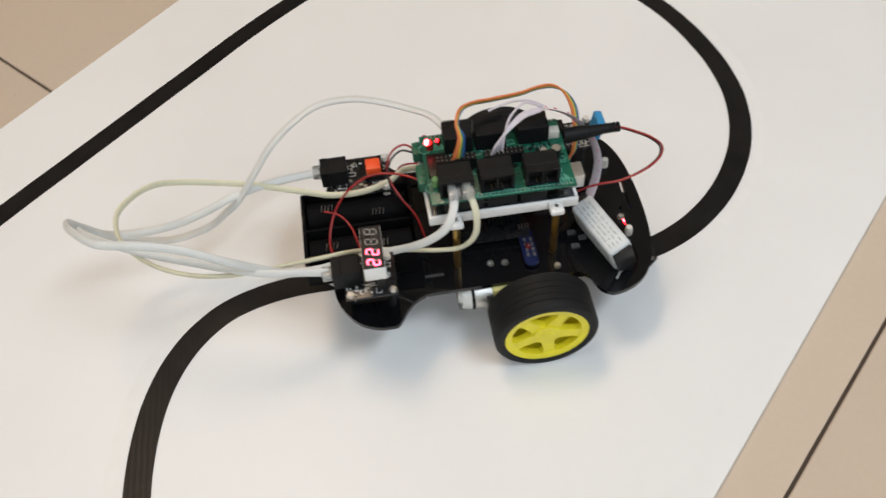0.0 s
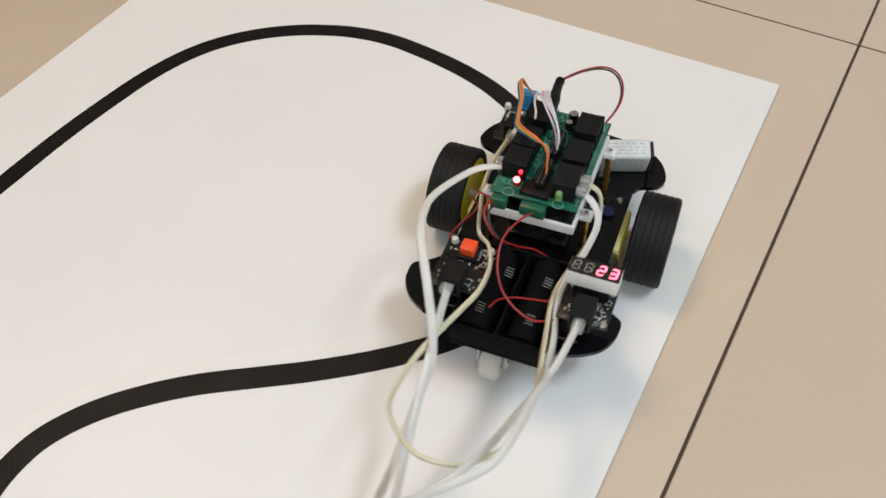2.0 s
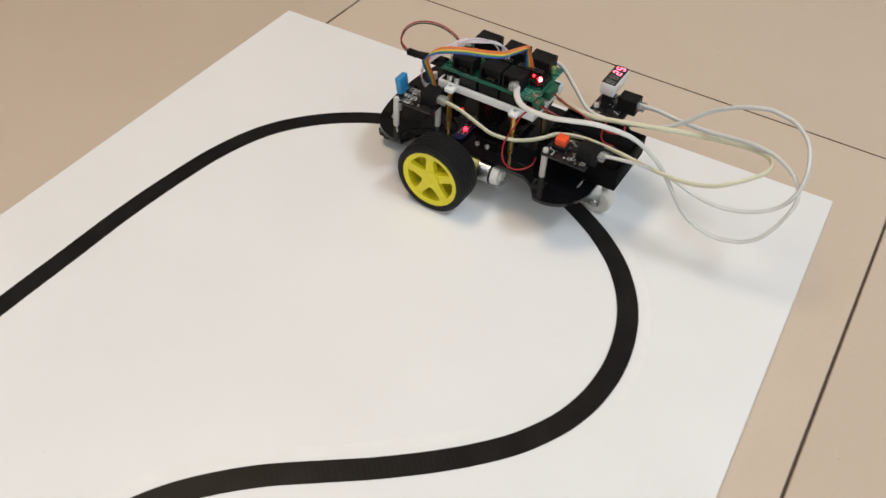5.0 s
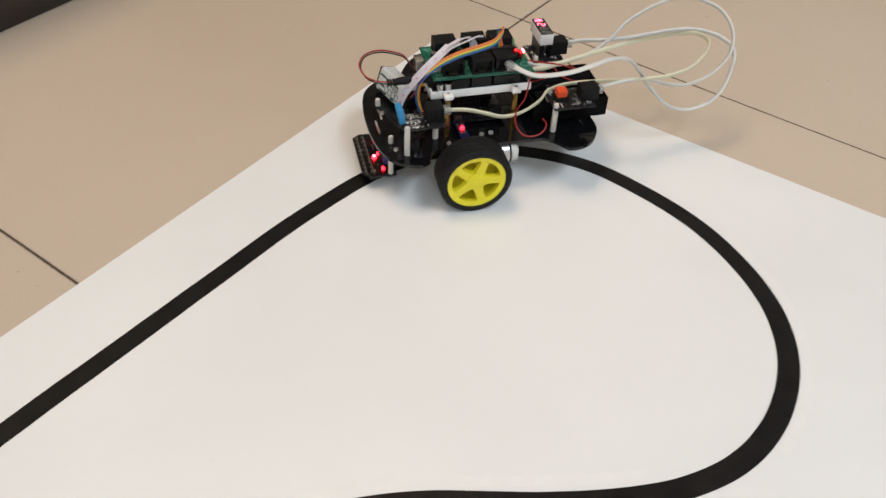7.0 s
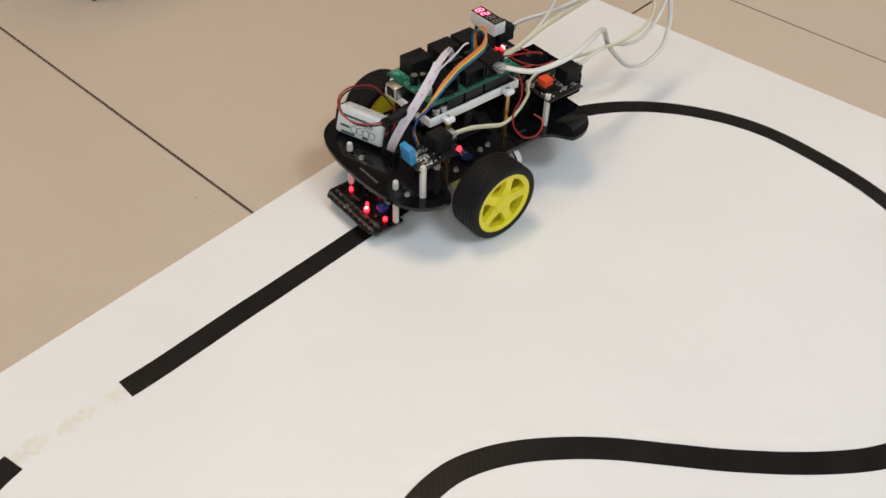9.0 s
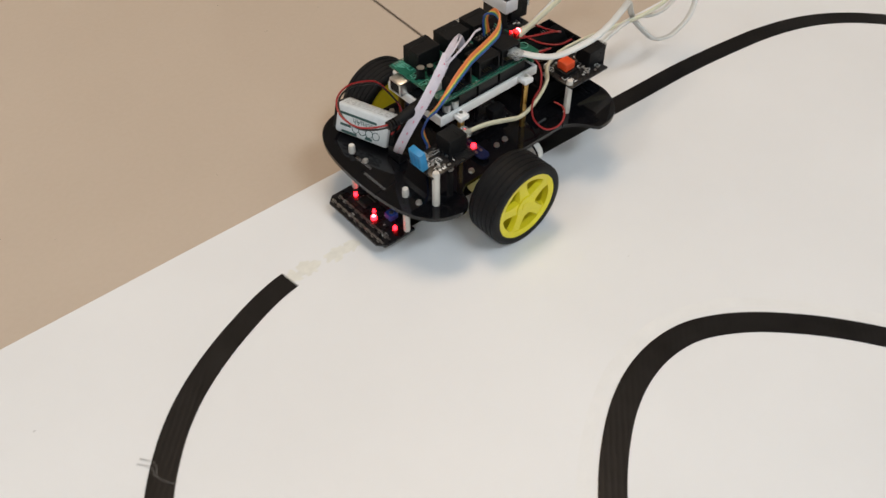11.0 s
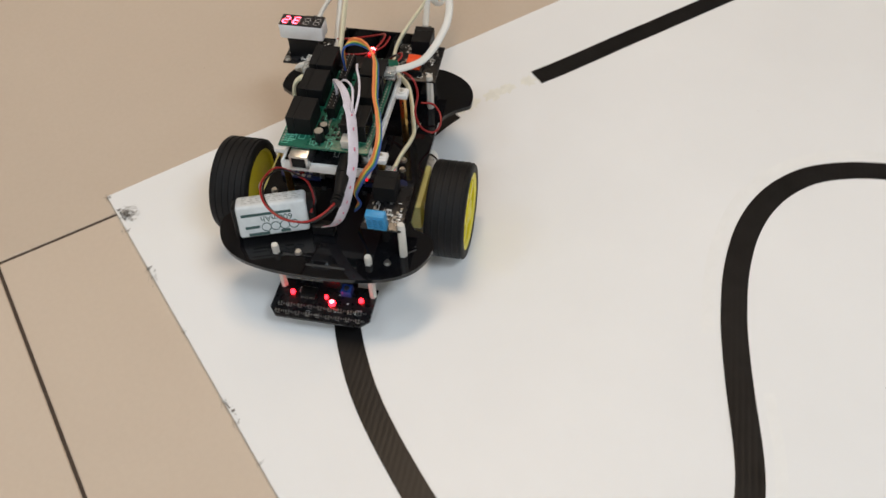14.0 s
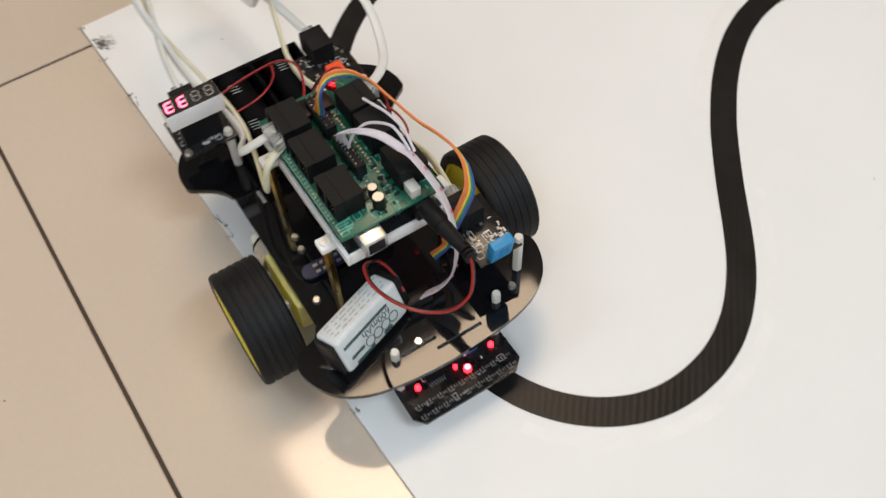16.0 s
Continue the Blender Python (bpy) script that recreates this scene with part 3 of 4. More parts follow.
            box(off, *mm(x - sx / 2, x + sx / 2), *mm(y - sy / 2, y + sy / 2), z1 - 0.0001, z1 + 0.00006)
        part("unlit_digit", off, SEGOFF, d, "pale outline of a digit", smooth=False)
    bar = None
    for k, homes in ((2, "ABGED"), (3, "ABCDEFG")):
        for n, home in enumerate(homes):
            if bar is None:
                bar = part("lit_segment", one(box, *mm(-0.52, 0.52), *mm(-1.55, 1.55), *mm(-0.1, 0.1)), SEGON, d, "glowing red segment", smooth=False)
                ob = bar
            else:
                ob = new("lit_segment", bar.data)
                ob.parent = d
                ob["label"] = "glowing red segment"
            segment_bars.append((ob, k, home, z1 + 0.00006 + 0.00001 * n))
    post(car, *mm(-90, -38), DECK, MODULE_Z + 0.001)
    for x, y in ((-89, -62), (-114, -62)):
        part("bolt", one(bolt, *mm(x, y), MODULE_Z), STEEL, m, "bright steel screw head")


def build_controller(car):
    # white carrier with four lugs on brass pillars
    t = new("controller_tray")
    t.parent = car
    x0, x1, y0, y1 = mm(-62, 29, -28, 28)
    bm = bmesh.new()
    z0, z1 = 0.0835, 0.0905
    for a in ((x0, x1, y0, y0 + 0.002), (x0, x1, y1 - 0.002, y1), (x0, x0 + 0.002, y0 + 0.002, y1 - 0.002), (x1 - 0.002, x1, y0 + 0.002, y1 - 0.002)):
        box(bm, *a, z0, z1, 0.0005)
    box(bm, x0 + 0.001, x1 - 0.001, y0 + 0.001, y1 - 0.001, z0, z0 + 0.0016)
    part("frame", bm, TRAYW, t, "white plastic tray")
    for x in (14.5, -46.5):
        for s in (-1, 1):
            bm = bmesh.new()
            box(bm, *mm(x - 4.2, x + 4.2), *sorted(mm(s * 27.5, s * 36.2)), z1 - 0.0045, z1 - 0.0005, 0.0012)
            cyl(bm, mm(x, s * 32, z1 * 1000 - 0.6), mm(x, s * 32, z1 * 1000 + 0.3), 0.0030, 0.0026, 14)
            part("lug", bm, TRAYW, t)
            part("screw", one(cyl, mm(x, s * 32, z1 * 1000 + 0.25), mm(x, s * 32, z1 * 1000 + 0.7), 0.0014, seg=10), STEEL, t)
            part("brass_pillar", one(cyl, mm(x, s * 32, DECK * 1000), mm(x, s * 32, 86), 0.0024, seg=6), BRASS, t, "brass hexagonal pillar", smooth=False)
    # microcontroller board
    c = new("controller_board")
    c.parent = car
    zb = 0.0888
    part("board", one(box, *mm(-59, 27), *mm(-26, 26), zb, zb + 0.0016, 0.0003), PCBK, c, "dark circuit board")
    bm = bmesh.new()
    box(bm, *mm(18, 34), *mm(-20, -8), zb + 0.0016, zb + 0.0120, 0.0006)
    part("usb_socket", bm, STEEL, c, "silver metal plug socket")
    part("usb_mouth", one(box, *mm(33.9, 34.2), *mm(-18.3, -9.7), zb + 0.0032, zb + 0.0104), BLACKM, c)
    bm = bmesh.new()
    box(bm, *mm(14, 29.5), *mm(11, 20), zb + 0.0016, zb + 0.0120, 0.0006)
    part("power_socket", bm, BLACKM, c)
    for s in (-1, 1):
        for a, w in ((-52, 24), (-26, 18), (-6, 16)):
            part("pin_header", one(box, *mm(a, a + w), *sorted(mm(s * 22.5, s * 25.0)), zb + 0.0016, zb + 0.0100, 0.0002), BLACKP, c, smooth=False)
    for x, y in ((20, 23.5), (13, 23.5), (2, -22)):
        bm = bmesh.new()
        cyl(bm, mm(x, y, zb * 1000 + 1.6), mm(x, y, zb * 1000 + 7.2), 0.003, seg=16)
        part("capacitor", bm, STEEL, c, "small silver capacitor")
    bm = bmesh.new()
    print_marks(bm, *mm(-50, 24), *mm(-24, 22), zb + 0.0016, 30, 33)
    tagged(part("print", bm, INK, c, smooth=False), kind="stuff")

    # green socket board on top
    g = new("socket_shield")
    g.parent = car
    zg = 0.1030
    part("board", one(box, *mm(-60, 27), *mm(-28, 28), zg - 0.0016, zg, 0.0003), PCBG, g, "green circuit board")
    bm = bmesh.new()
    print_marks(bm, *mm(-58, 26), *mm(-27, 27), zg, 150, 21)
    for k in range(3):
        box(bm, *mm(-52, 14), *mm(-27.6 + 1.1 * k, -27.2 + 1.1 * k), zg - 0.0001, zg + 0.00008)
    tagged(part("print", bm, TRACE, g, smooth=False), kind="stuff")
    bm = bmesh.new()
    r = random.Random(9)
    for k in range(26):
        for y in (-2.0, 5.5):
            x = -47 + 2.4 * k
            box(bm, *mm(x, x + 1.2), *mm(y, y + 1.2), zg, zg + r.uniform(0.0003, 0.0012))
    for s in (-1, 1):
        for k in range(32):
            cyl(bm, mm(-55 + 2.54 * k, s * 26.3, zg * 1000), mm(-55 + 2.54 * k, s * 26.3, zg * 1000 + 0.5), 0.0007, seg=6)
    tagged(part("solder_joint", bm, SOLDER, g, smooth=False), kind="stuff")
    for x in (-54, -30, -3):
        jack("cable_socket", g, *mm(x, x + 20, -24.5, -9), zg, zg + 0.0130, "y-")
    for x, l in ((-46, 17), (-27, 19), (-1, 19)):
        jack("cable_socket", g, *mm(x, x + l, 9.5, 25.0), zg, zg + 0.0130, "y+")
    for x in (-53, -24):
        part("pin_header", one(box, *mm(x, x + 24), *mm(-4.2, 1.4), zg, zg + 0.0085, 0.0002), BLACKP, g, "black pin header", smooth=False)
    for x, y, r_, h in ((19.5, -3.5, 0.0031, 7.5), (12, -2.5, 0.0025, 6)):
        bm = bmesh.new()
        cyl(bm, mm(x, y, zg * 1000), mm(x, y, zg * 1000 + h), r_, seg=18)
        part("capacitor", bm, BLACKP, g, "black capacitor with silver top")
        part("cap_top", one(cyl, mm(x, y, zg * 1000 + h), mm(x, y, zg * 1000 + h + 0.2), r_ * 0.88, seg=18), STEEL, g)
    part("white_plug", one(box, *mm(17, 25), *mm(11, 16.5), zg, zg + 0.006, 0.0005), NYLON, g, "white connector")
    bm = bmesh.new()
    for y0_, y1_ in ((-9, 7), (16, 26)):
        if y0_ > 0:
            bm = bmesh.new()
        box(bm, *mm(-65, -58), *mm(y0_, y1_), 0.0930, 0.1008, 0.0006)
        for k in range(3):
            yy = y0_ + (y1_ - y0_) * (k + 0.5) / 3
            cyl(bm, mm(-61.5, yy, 100.8), mm(-61.5, yy, 101.2), 0.0015, seg=10)
            cyl(bm, mm(-65, yy, 96), mm(-65.3, yy, 96), 0.0014, seg=10)
        part("terminal_block", bm, TERMINAL, g, "green screw terminal block")
    part("chip", one(box, *mm(-58, -46), *mm(-9, 9), zg, zg + 0.0035, 0.0004), BLACKP, g)
    for y in (16.5, -15.5):
        bm = bmesh.new()
        lathe(bm, [(0.0033, -0.0002), (0.0037, -0.0002), (0.0037, 0.0002), (0.0033, 0.0002)], 24, Matrix.Translation(mm(-58.0, y, zg * 1000 + 0.1)) @ Matrix.Rotation(radians(90), 4, "X"))
        part("led_ring_print", bm, TRACE, g)
    bm = bmesh.new()
    for k in range(4):
        box(bm, *mm(22.6 - 1.7 * k, 23.4 - 1.7 * k), *mm(-26.5, -20 + 1.5 * (k % 2)), zg - 0.0001, zg + 0.00008)
    tagged(part("text_bar", bm, TRACE, g, smooth=False), kind="stuff")
    bm = bmesh.new()
    small_parts(bm, *mm(-48, 24), *mm(-8, 9), zg, 60, 77)
    tagged(part("dark_component", bm, BLACKP, g, smooth=False), kind="stuff")
    bm = bmesh.new()
    for y0_ in (-2.9, 0.1):
        for k in range(9):
            for x in (-52, -23):
                cyl(bm, mm(x + 2.6 * k, y0_, zg * 1000 + 8.4), mm(x + 2.6 * k, y0_, zg * 1000 + 9.3), 0.0004, seg=5)
    tagged(part("header_pin", bm, SOLDER, g, smooth=False), kind="stuff")
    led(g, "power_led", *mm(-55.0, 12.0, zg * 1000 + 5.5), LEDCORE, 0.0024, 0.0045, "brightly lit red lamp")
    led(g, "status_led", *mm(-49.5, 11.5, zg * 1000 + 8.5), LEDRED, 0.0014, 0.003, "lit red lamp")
    led(g, "spare_led", *mm(-55.5, -15, zg * 1000 + 2), LEDOFF, 0.0024, 0.0045, "unlit green lamp")


def build_line_sensor(car):
    s = new("line_sensor")
    s.parent = car
    z = 0.0128
    pts = [mm(*p) for p in ((60, -30.5), (84, -31), (90, -26), (90.5, 29), (85, 35), (60, 35))]
    part("board", one(prism, pts, z - 0.0016, z), PCBK, s, "black circuit board", smooth=False)
    bm = bmesh.new()
    for row in (79.5, 85.5):
        for k in range(9):
            y = -27 + 6.6 * k
            box(bm, *mm(row, row + 1.5), *mm(y, y + 1.0), z, z + 0.0009)
            box(bm, *mm(row - 0.3, row + 1.3), *mm(y + 1.9, y + 2.8), z, z + 0.0008)
            box(bm, *mm(row + 0.2, row + 1.3), *mm(y + 3.7, y + 4.6), z, z + 0.0006)
            box(bm, *mm(row + 1.9, row + 2.5), *mm(y + 0.4, y + 3.2), z, z + 0.0002)
            box(bm, *mm(row - 0.1, row + 1.5), *mm(y + 5.3, y + 5.8), z, z + 0.0002)
    tagged(part("surface_resistor", bm, SOLDER, s, smooth=False), kind="stuff")
    bm = bmesh.new()
    print_marks(bm, *mm(64, 89), *mm(-27, 31), z, 9, 14)
    tagged(part("print", bm, INK, s, smooth=False), kind="stuff")
    bm = bmesh.new()
    box(bm, *mm(66, 73), *mm(-14, -4), z, z + 0.002, 0.0003)
    chip = part("chip", bm, BLACKP, s, smooth=False)
    for k in range(7):
        for a in (64.6, 73.0):
            part("chip_leg", one(box, *mm(a, a + 1.4), *mm(-13.5 + 1.4 * k, -13.0 + 1.4 * k), z, z + 0.0005), SOLDER, chip, smooth=False)
    bm = bmesh.new()
    box(bm, *mm(62, 69), *mm(12, 19), z, z + 0.005, 0.0004)
    part("blue_trimmer", bm, surface("blue_trimmer_plastic", (0.02, 0.06, 0.30), 0.4), s, "small blue trimmer")
    cyl_ = one(cyl, mm(65.5, 15.5, z * 1000 + 5), mm(65.5, 15.5, z * 1000 + 5.3), 0.0018, seg=12)
    part("trimmer_screw", cyl_, STEEL, s)
    bm = bmesh.new()
    box(bm, *mm(60.5, 63.5), *mm(-1, 11), z, z + 0.008, 0.0003)
    part("pin_header", bm, BLACKP, s)
    # oversized bodies: the halo round each lamp is built into its size
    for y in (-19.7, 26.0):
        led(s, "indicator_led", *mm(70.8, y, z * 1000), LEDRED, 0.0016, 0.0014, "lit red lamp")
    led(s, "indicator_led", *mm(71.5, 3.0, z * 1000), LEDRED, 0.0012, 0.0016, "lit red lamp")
    # also oversized, with the halo built into its red body
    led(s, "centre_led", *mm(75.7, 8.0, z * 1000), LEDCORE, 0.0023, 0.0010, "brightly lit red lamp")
    for k in range(5):
        part("light_sensor", one(box, *mm(78, 84), *mm(-26 + 13 * k, -22 + 13 * k), z - 0.0075, z - 0.0016), BLACKP, s, "black light sensor below the board", smooth=False)
    for y in (-27.0, 32.6):
        post(car, *mm(65.2, y), z, DECK + 0.0046, 0.0025)


def build_electronics(car):
    # motor driver below the tray
    d = new("motor_driver")
    d.parent = car
    part("board", one(box, *mm(-44, 2), *mm(-21, 21), DECK + 0.004, DECK + 0.0056, 0.0003), PCBK, d)
    bm = bmesh.new()
    box(bm, *mm(-22, -1), *mm(-1.5, 1.5), DECK + 0.0056, DECK + 0.026)
    sink = part("heat_sink", bm, BLACKP, d, smooth=False)
    for k in range(9):
        part("fin", one(box, *mm(-22 + 2.4 * k, -21 + 2.4 * k), *mm(-10, 10), DECK + 0.0056, DECK + 0.0258), BLACKP, sink, smooth=False)
    for s in (-1, 1):
        box_ = one(box, *mm(-40, -28), *sorted(mm(s * 12, s * 20)), DECK + 0.0056, DECK + 0.015, 0.0005)
        part("terminal_block", box_, BLACKM, d)
    part("power_lamp", one(box, *mm(8, 10), *mm(18, 20), DECK + 0.014, DECK + 0.0165, 0.0004), LEDDIM, d, "dim red lamp")
    # wheel speed sensors, one each side
    for s in (-1, 1):
        e = new("speed_sensor")
        e.parent = car
        pts = [mm(x, s * y) for x, y in ((-5, 15), (4, 15), (4, 40), (2.5, 42.5), (-0.5, 43.5), (-3.5, 42.5), (-5, 40))]
        part("board", one(prism, pts, DECK + 0.0022, DECK + 0.0036), PCBB, e, "dark blue circuit board", smooth=False)
        bm = bmesh.new()
        for k in range(4):
            for x in (-2.8, 1.2):
                box(bm, *mm(x, x + 1.6), *sorted(mm(s * (22 + 4 * k), s * (24.4 + 4 * k))), DECK + 0.0036, DECK + 0.0044)
        tagged(part("solder_component", bm, SOLDER, e, smooth=False), kind="stuff")
        # oversized body, so the lit one carries the glow around it
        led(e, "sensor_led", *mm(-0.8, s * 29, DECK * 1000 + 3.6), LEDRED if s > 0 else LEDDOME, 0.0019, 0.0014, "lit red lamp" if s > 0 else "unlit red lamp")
        bm = bmesh.new()
        for k in range(4):
            box(bm, *mm(-4 + 2 * k, -3.4 + 2 * k), *sorted(mm(s * 12.5, s * 15.5)), DECK + 0.0036, DECK + 0.0075)
        tagged(part("pin", bm, SOLDER, e, smooth=False), kind="stuff")
    bm = bmesh.new()
    for x, y in ((27, -33), (33, -27), (27, -22)):
        box(bm, *mm(x, x + 5), *mm(y, y + 3), DECK + 0.0002, DECK + 0.002)
    part("film_scrap", bm, surface("grey_film", (0.10, 0.10, 0.10), 0.5), car, "dark grey scraps on the plate", smooth=False)


def build_battery(car):
    b = new("block_battery")
    b.parent = car
    b.matrix_basis = pose(*mm(46.0, -34.0, 59.4), 0, 0, 19.5) @ pose(0, 0, 0, 0, 71, 0) @ pose(0, 0, -0.0078)
    L, W, H = mm(46.0, 22.4, 15.6)
    part("wrap", one(box, -W / 2, W / 2, -L / 2 + 0.002, L / 2, 0.0002, H, 0.0022, seg=3), SILVER, b, "silver-white printed battery wrap")
    part("end_cap", one(box, -W / 2 + 0.0012, W / 2 - 0.0012, -L / 2 - 0.0004, -L / 2 + 0.002, 0.0014, H - 0.0012, 0.0008), BLACKP, b, "black battery end")
    bm = bmesh.new()
    z = H + 0.00012
    for x, y0, y1 in ((-5.6, -18, 13), (3.0, -16.5, -7.5), (8.0, -15, -2), (7.6, 5, 11)):
        box(bm, *mm(x, x + 1.9), *mm(y0, y1), H - 0.0002, z)
    part("green_bar", bm, DKGREEN, b, "dark green printed bars", smooth=False)
    # fine print on the back and on the upper edge
    bm = bmesh.new()
    rnd = random.Random(17)
    for k in range(7):
        y = -17.0
        while y < 19:
            l = rnd.uniform(1.5, 5.0)
            box(bm, *mm(-8.2 + 2.5 * k, -7.65 + 2.5 * k), *mm(y, min(y + l, 20)), 0.0001, 0.0003)
            if k < 4:
                box(bm, -W / 2 - 0.0001, -W / 2 + 0.0001, *mm(y, min(y + l, 20)), *mm(3.4 + 2.6 * k, 3.9 + 2.6 * k))
            y += l + rnd.uniform(0.8, 2.2)
    tagged(part("fine_print", bm, PALEPRINT, b, smooth=False), kind="stuff")
    bm = bmesh.new()
    for k in range(4):
        lathe(bm, [(0.0026, -0.0001), (0.0031, -0.0001), (0.0031, 0.0001), (0.0026, 0.0001)], 20, Matrix.Translation((0.0046, mm(-3.5 + 5.7 * k)[0], z)) @ Matrix.Rotation(radians(90), 4, "X"))
    part("ring_mark", bm, DKGREEN, b, "dark printed rings")
    cu = bpy.data.curves.new("capacity_text", "FONT")
    cu.body, cu.size, cu.extrude = "600mAh", 0.0058, 0.00006
    tmp = bpy.data.objects.new("capacity_text", cu)
    scene.collection.objects.link(tmp)
    me = bpy.data.meshes.new_from_object(tmp.evaluated_get(bpy.context.evaluated_depsgraph_get()))
    bpy.data.objects.remove(tmp)
    me.materials.clear()
    me.materials.append(DKGREEN)
    o = new("capacity_text", me)
    o.parent = b
    o.matrix_basis = pose(-0.0030, 0.0135, z, 0, 0, -90)
    # snap connector and its leads to the power plug
    part("snap_cap", one(box, *mm(-9, 9), *mm(23.0, 27.5), *mm(1, 14), 0.001), BLACKM, b, "black battery snap")


def build_wires(car):
    def wire(name, pts, r, mat, label="", **k):
        bm = bmesh.new()
        tube(bm, [mm(*p) for p in pts], r, **k)
        return part(name, bm, mat, car, label)

    # power plug and the battery leads
    bm = bmesh.new()
    cyl(bm, mm(29, 16, 99), mm(43, 16.5, 99), 0.0050, 0.0046, 20)
    cyl(bm, mm(43, 16.5, 99), mm(60, 18, 98.5), 0.0042, 0.0028, 20)
    for k in range(4):
        cyl(bm, mm(57 + 2.4 * k, 18, 98.5), mm(58.2 + 2.4 * k, 18, 98.5), 0.0033, seg=14)
    part("power_plug", bm, BLACKM, car, "black barrel power plug")
    wire("battery_lead", [(60, 17.5, 98.7), (66, 17, 98.8), (75, 12, 98.4), (82, 5, 99.2), (85, -6, 102.5), (81, -16, 105), (73, -23, 105.2), (63, -27, 104), (52, -28, 101), (41, -25, 97), (34, -18, 86), (31, -12, 76), (36, -8, 67), (44, -8, 63)], 0.00066, RED, "red battery lead")
    wire("battery_lead", [(60, 18.3, 97.8), (66, 17.8, 97.4), (74.4, 13, 96.9), (81.2, 6, 97.9), (84, -5, 101.3), (80.2, -15.2, 103.8), (72.4, -22, 104), (62.4, -26, 102.6), (51.6, -27, 99.5), (40.6, -24, 95.5), (33.4, -17, 84.6), (30.4, -11.4, 75), (35.4, -7.2, 66), (43.6, -7.6, 62)], 0.00066, BLK, "black battery lead")
    # flat white ribbon from the socket board down to the line sensor
    rib = [(11, 14, 126), (19, 18, 122), (36, 22, 108), (49, 20, 90), (53.5, 15, 74), (51.5, 9, 63), (47.5, 3.5, 56), (44.5, -1, 51)]
    bm = bmesh.new()
    tube(bm, [mm(*p) for p in rib], 0.0034, 0.14, up=(0.15, 0.6, 0.75), seg=10)
    part("ribbon_cable", bm, RIBW, car, "flat white ribbon cable with pink marks")
    bm = bmesh.new()
    pts = smooth_line([mm(*p) for p in rib], 8)
    for k in range(4, len(pts) - 4, 2):
        a, c = pts[k], pts[k + 1]
        up = Vector((0.0005, 0, 0.0006))
        off = Vector((0, 0.0010 if k % 4 else -0.0014, 0))
        tube(bm, [a + up + off, a.lerp(c, 0.7) + up + off], 0.00045, seg=4, smooth_it=False)
    tagged(part("ribbon_mark", bm, PINKM, car, "pink printed marks", smooth=False), kind="stuff")
    part("ribbon_plug", one(box, *mm(41, 48), *mm(-8, 6), *mm(46.8, 54), 0.0005), BLACKP, car)
    for k in range(4):
        wire("ribbon_strand", [(-20 + 2.2 * k, -3 + 0.9 * k, 111.4), (-17 + 1.2 * k, -3 + 0.6 * k, 119 + k), (-9 + 0.8 * k, 1.5 + k, 125 + 0.8 * k), (2, 8 + 1.2 * k, 128), (13, 13.2 + 1.25 * k, 126 - 0.4 * k)], 0.00075, RIBW, "loose white strand", sub=5, seg=6)
    wire("ribbon_strand", [(-13, -1, 111.5), (-11, 2, 121), (-7, 8, 129), (2, 15, 132), (9, 17, 129), (15, 17.5, 124.8)], 0.00075, RIBW, "loose white strand", sub=6, seg=6)
    wire("ribbon_strand", [(-19, 13, 132), (-13, 14.5, 133), (-4, 18, 132), (6, 20, 129.5), (16, 19.5, 124)], 0.00075, RIBW, "loose white strand", sub=6, seg=6)
    # rainbow ribbon of jumper wires
    for k, mat in enumerate((W_OR, W_OR, W_YE, W_GR, W_BL)):
        o, u = (k - 2) * 1.1, (2 - k) * 1.05
        wire("jumper_wire", [(-43 + k * 1.6, -3 + 0.4 * k, 111.5), (-39 + k * 0.8, -1, 126 + 0.4 * k), (-39 + o * 0.3, 5 + o * 0.2, 133 + u * 0.7), (-35 + o * 0.2, 15 + o * 0.4, 134 + u), (-27, 22 + o * 0.5, 131 + u), (-16, 25 + o * 0.5, 129 + u), (3, 29 + o * 0.5, 127 + u), (14, 33 + o * 0.5, 126 + u), (24 - u * 0.2, 36 + o * 0.5, 123.5 + u), (32 - u * 0.5, 37 + o * 0.5, 118 + u * 0.8), (38 - u * 0.8, 35 + o * 0.6, 109 + u * 0.4), (40 - u * 0.9, 30 + o * 0.6, 101), (40 - u * 0.9, 25 + o * 0.6, 91), (39 - u * 0.8, 21 + o * 0.6, 80), (36 - u * 0.6, 22 + o * 0.5, 69), (31 + o, 17, 57)], 0.00070, mat, seg=6)
    # thin power wires at the tail
    wire("power_wire", [(-58, -6, 96), (-71, 3, 96.5), (-84, 8, 96), (-96, 9, 93.5), (-108, 6, 87), (-117, -1, 79), (-122, -12, 72.5), (-123, -23, 69), (-119, -34, 70)], 0.00070, RED, "thin red wire")
    wire("power_wire", [(-60, 18, 96), (-59, 30, 96), (-56, 37, 94), (-54, 40, 89), (-52, 41, 82), (-47, 40, 72), (-45, 44, 61), (-50, 51, 53), (-60, 54, 51.5), (-69, 52, 54), (-74, 46, 57), (-73, 38, 58)], 0.00070, RED, "thin red wire")
    wire("power_wire", [(-62, 20, 96.5), (-72, 24, 97), (-80, 20, 92), (-82, 12, 84), (-78, 8, 74), (-70, 4, 66)], 0.00066, BLK, "thin black wire")
    wire("power_wire", [(-62, 22, 97), (-70, 27, 99), (-79, 24, 95), (-82, 15, 86), (-76, 4, 76), (-68, -6, 68), (-64, -18, 58)], 0.00066, RED, "thin red wire")
    wire("power_wire", [(-125, 5, 72), (-116, 2, 70), (-110, -6, 68.5), (-107, -16, 67.5), (-105, -28, 68)], 0.00066, RED, "thin red wire")

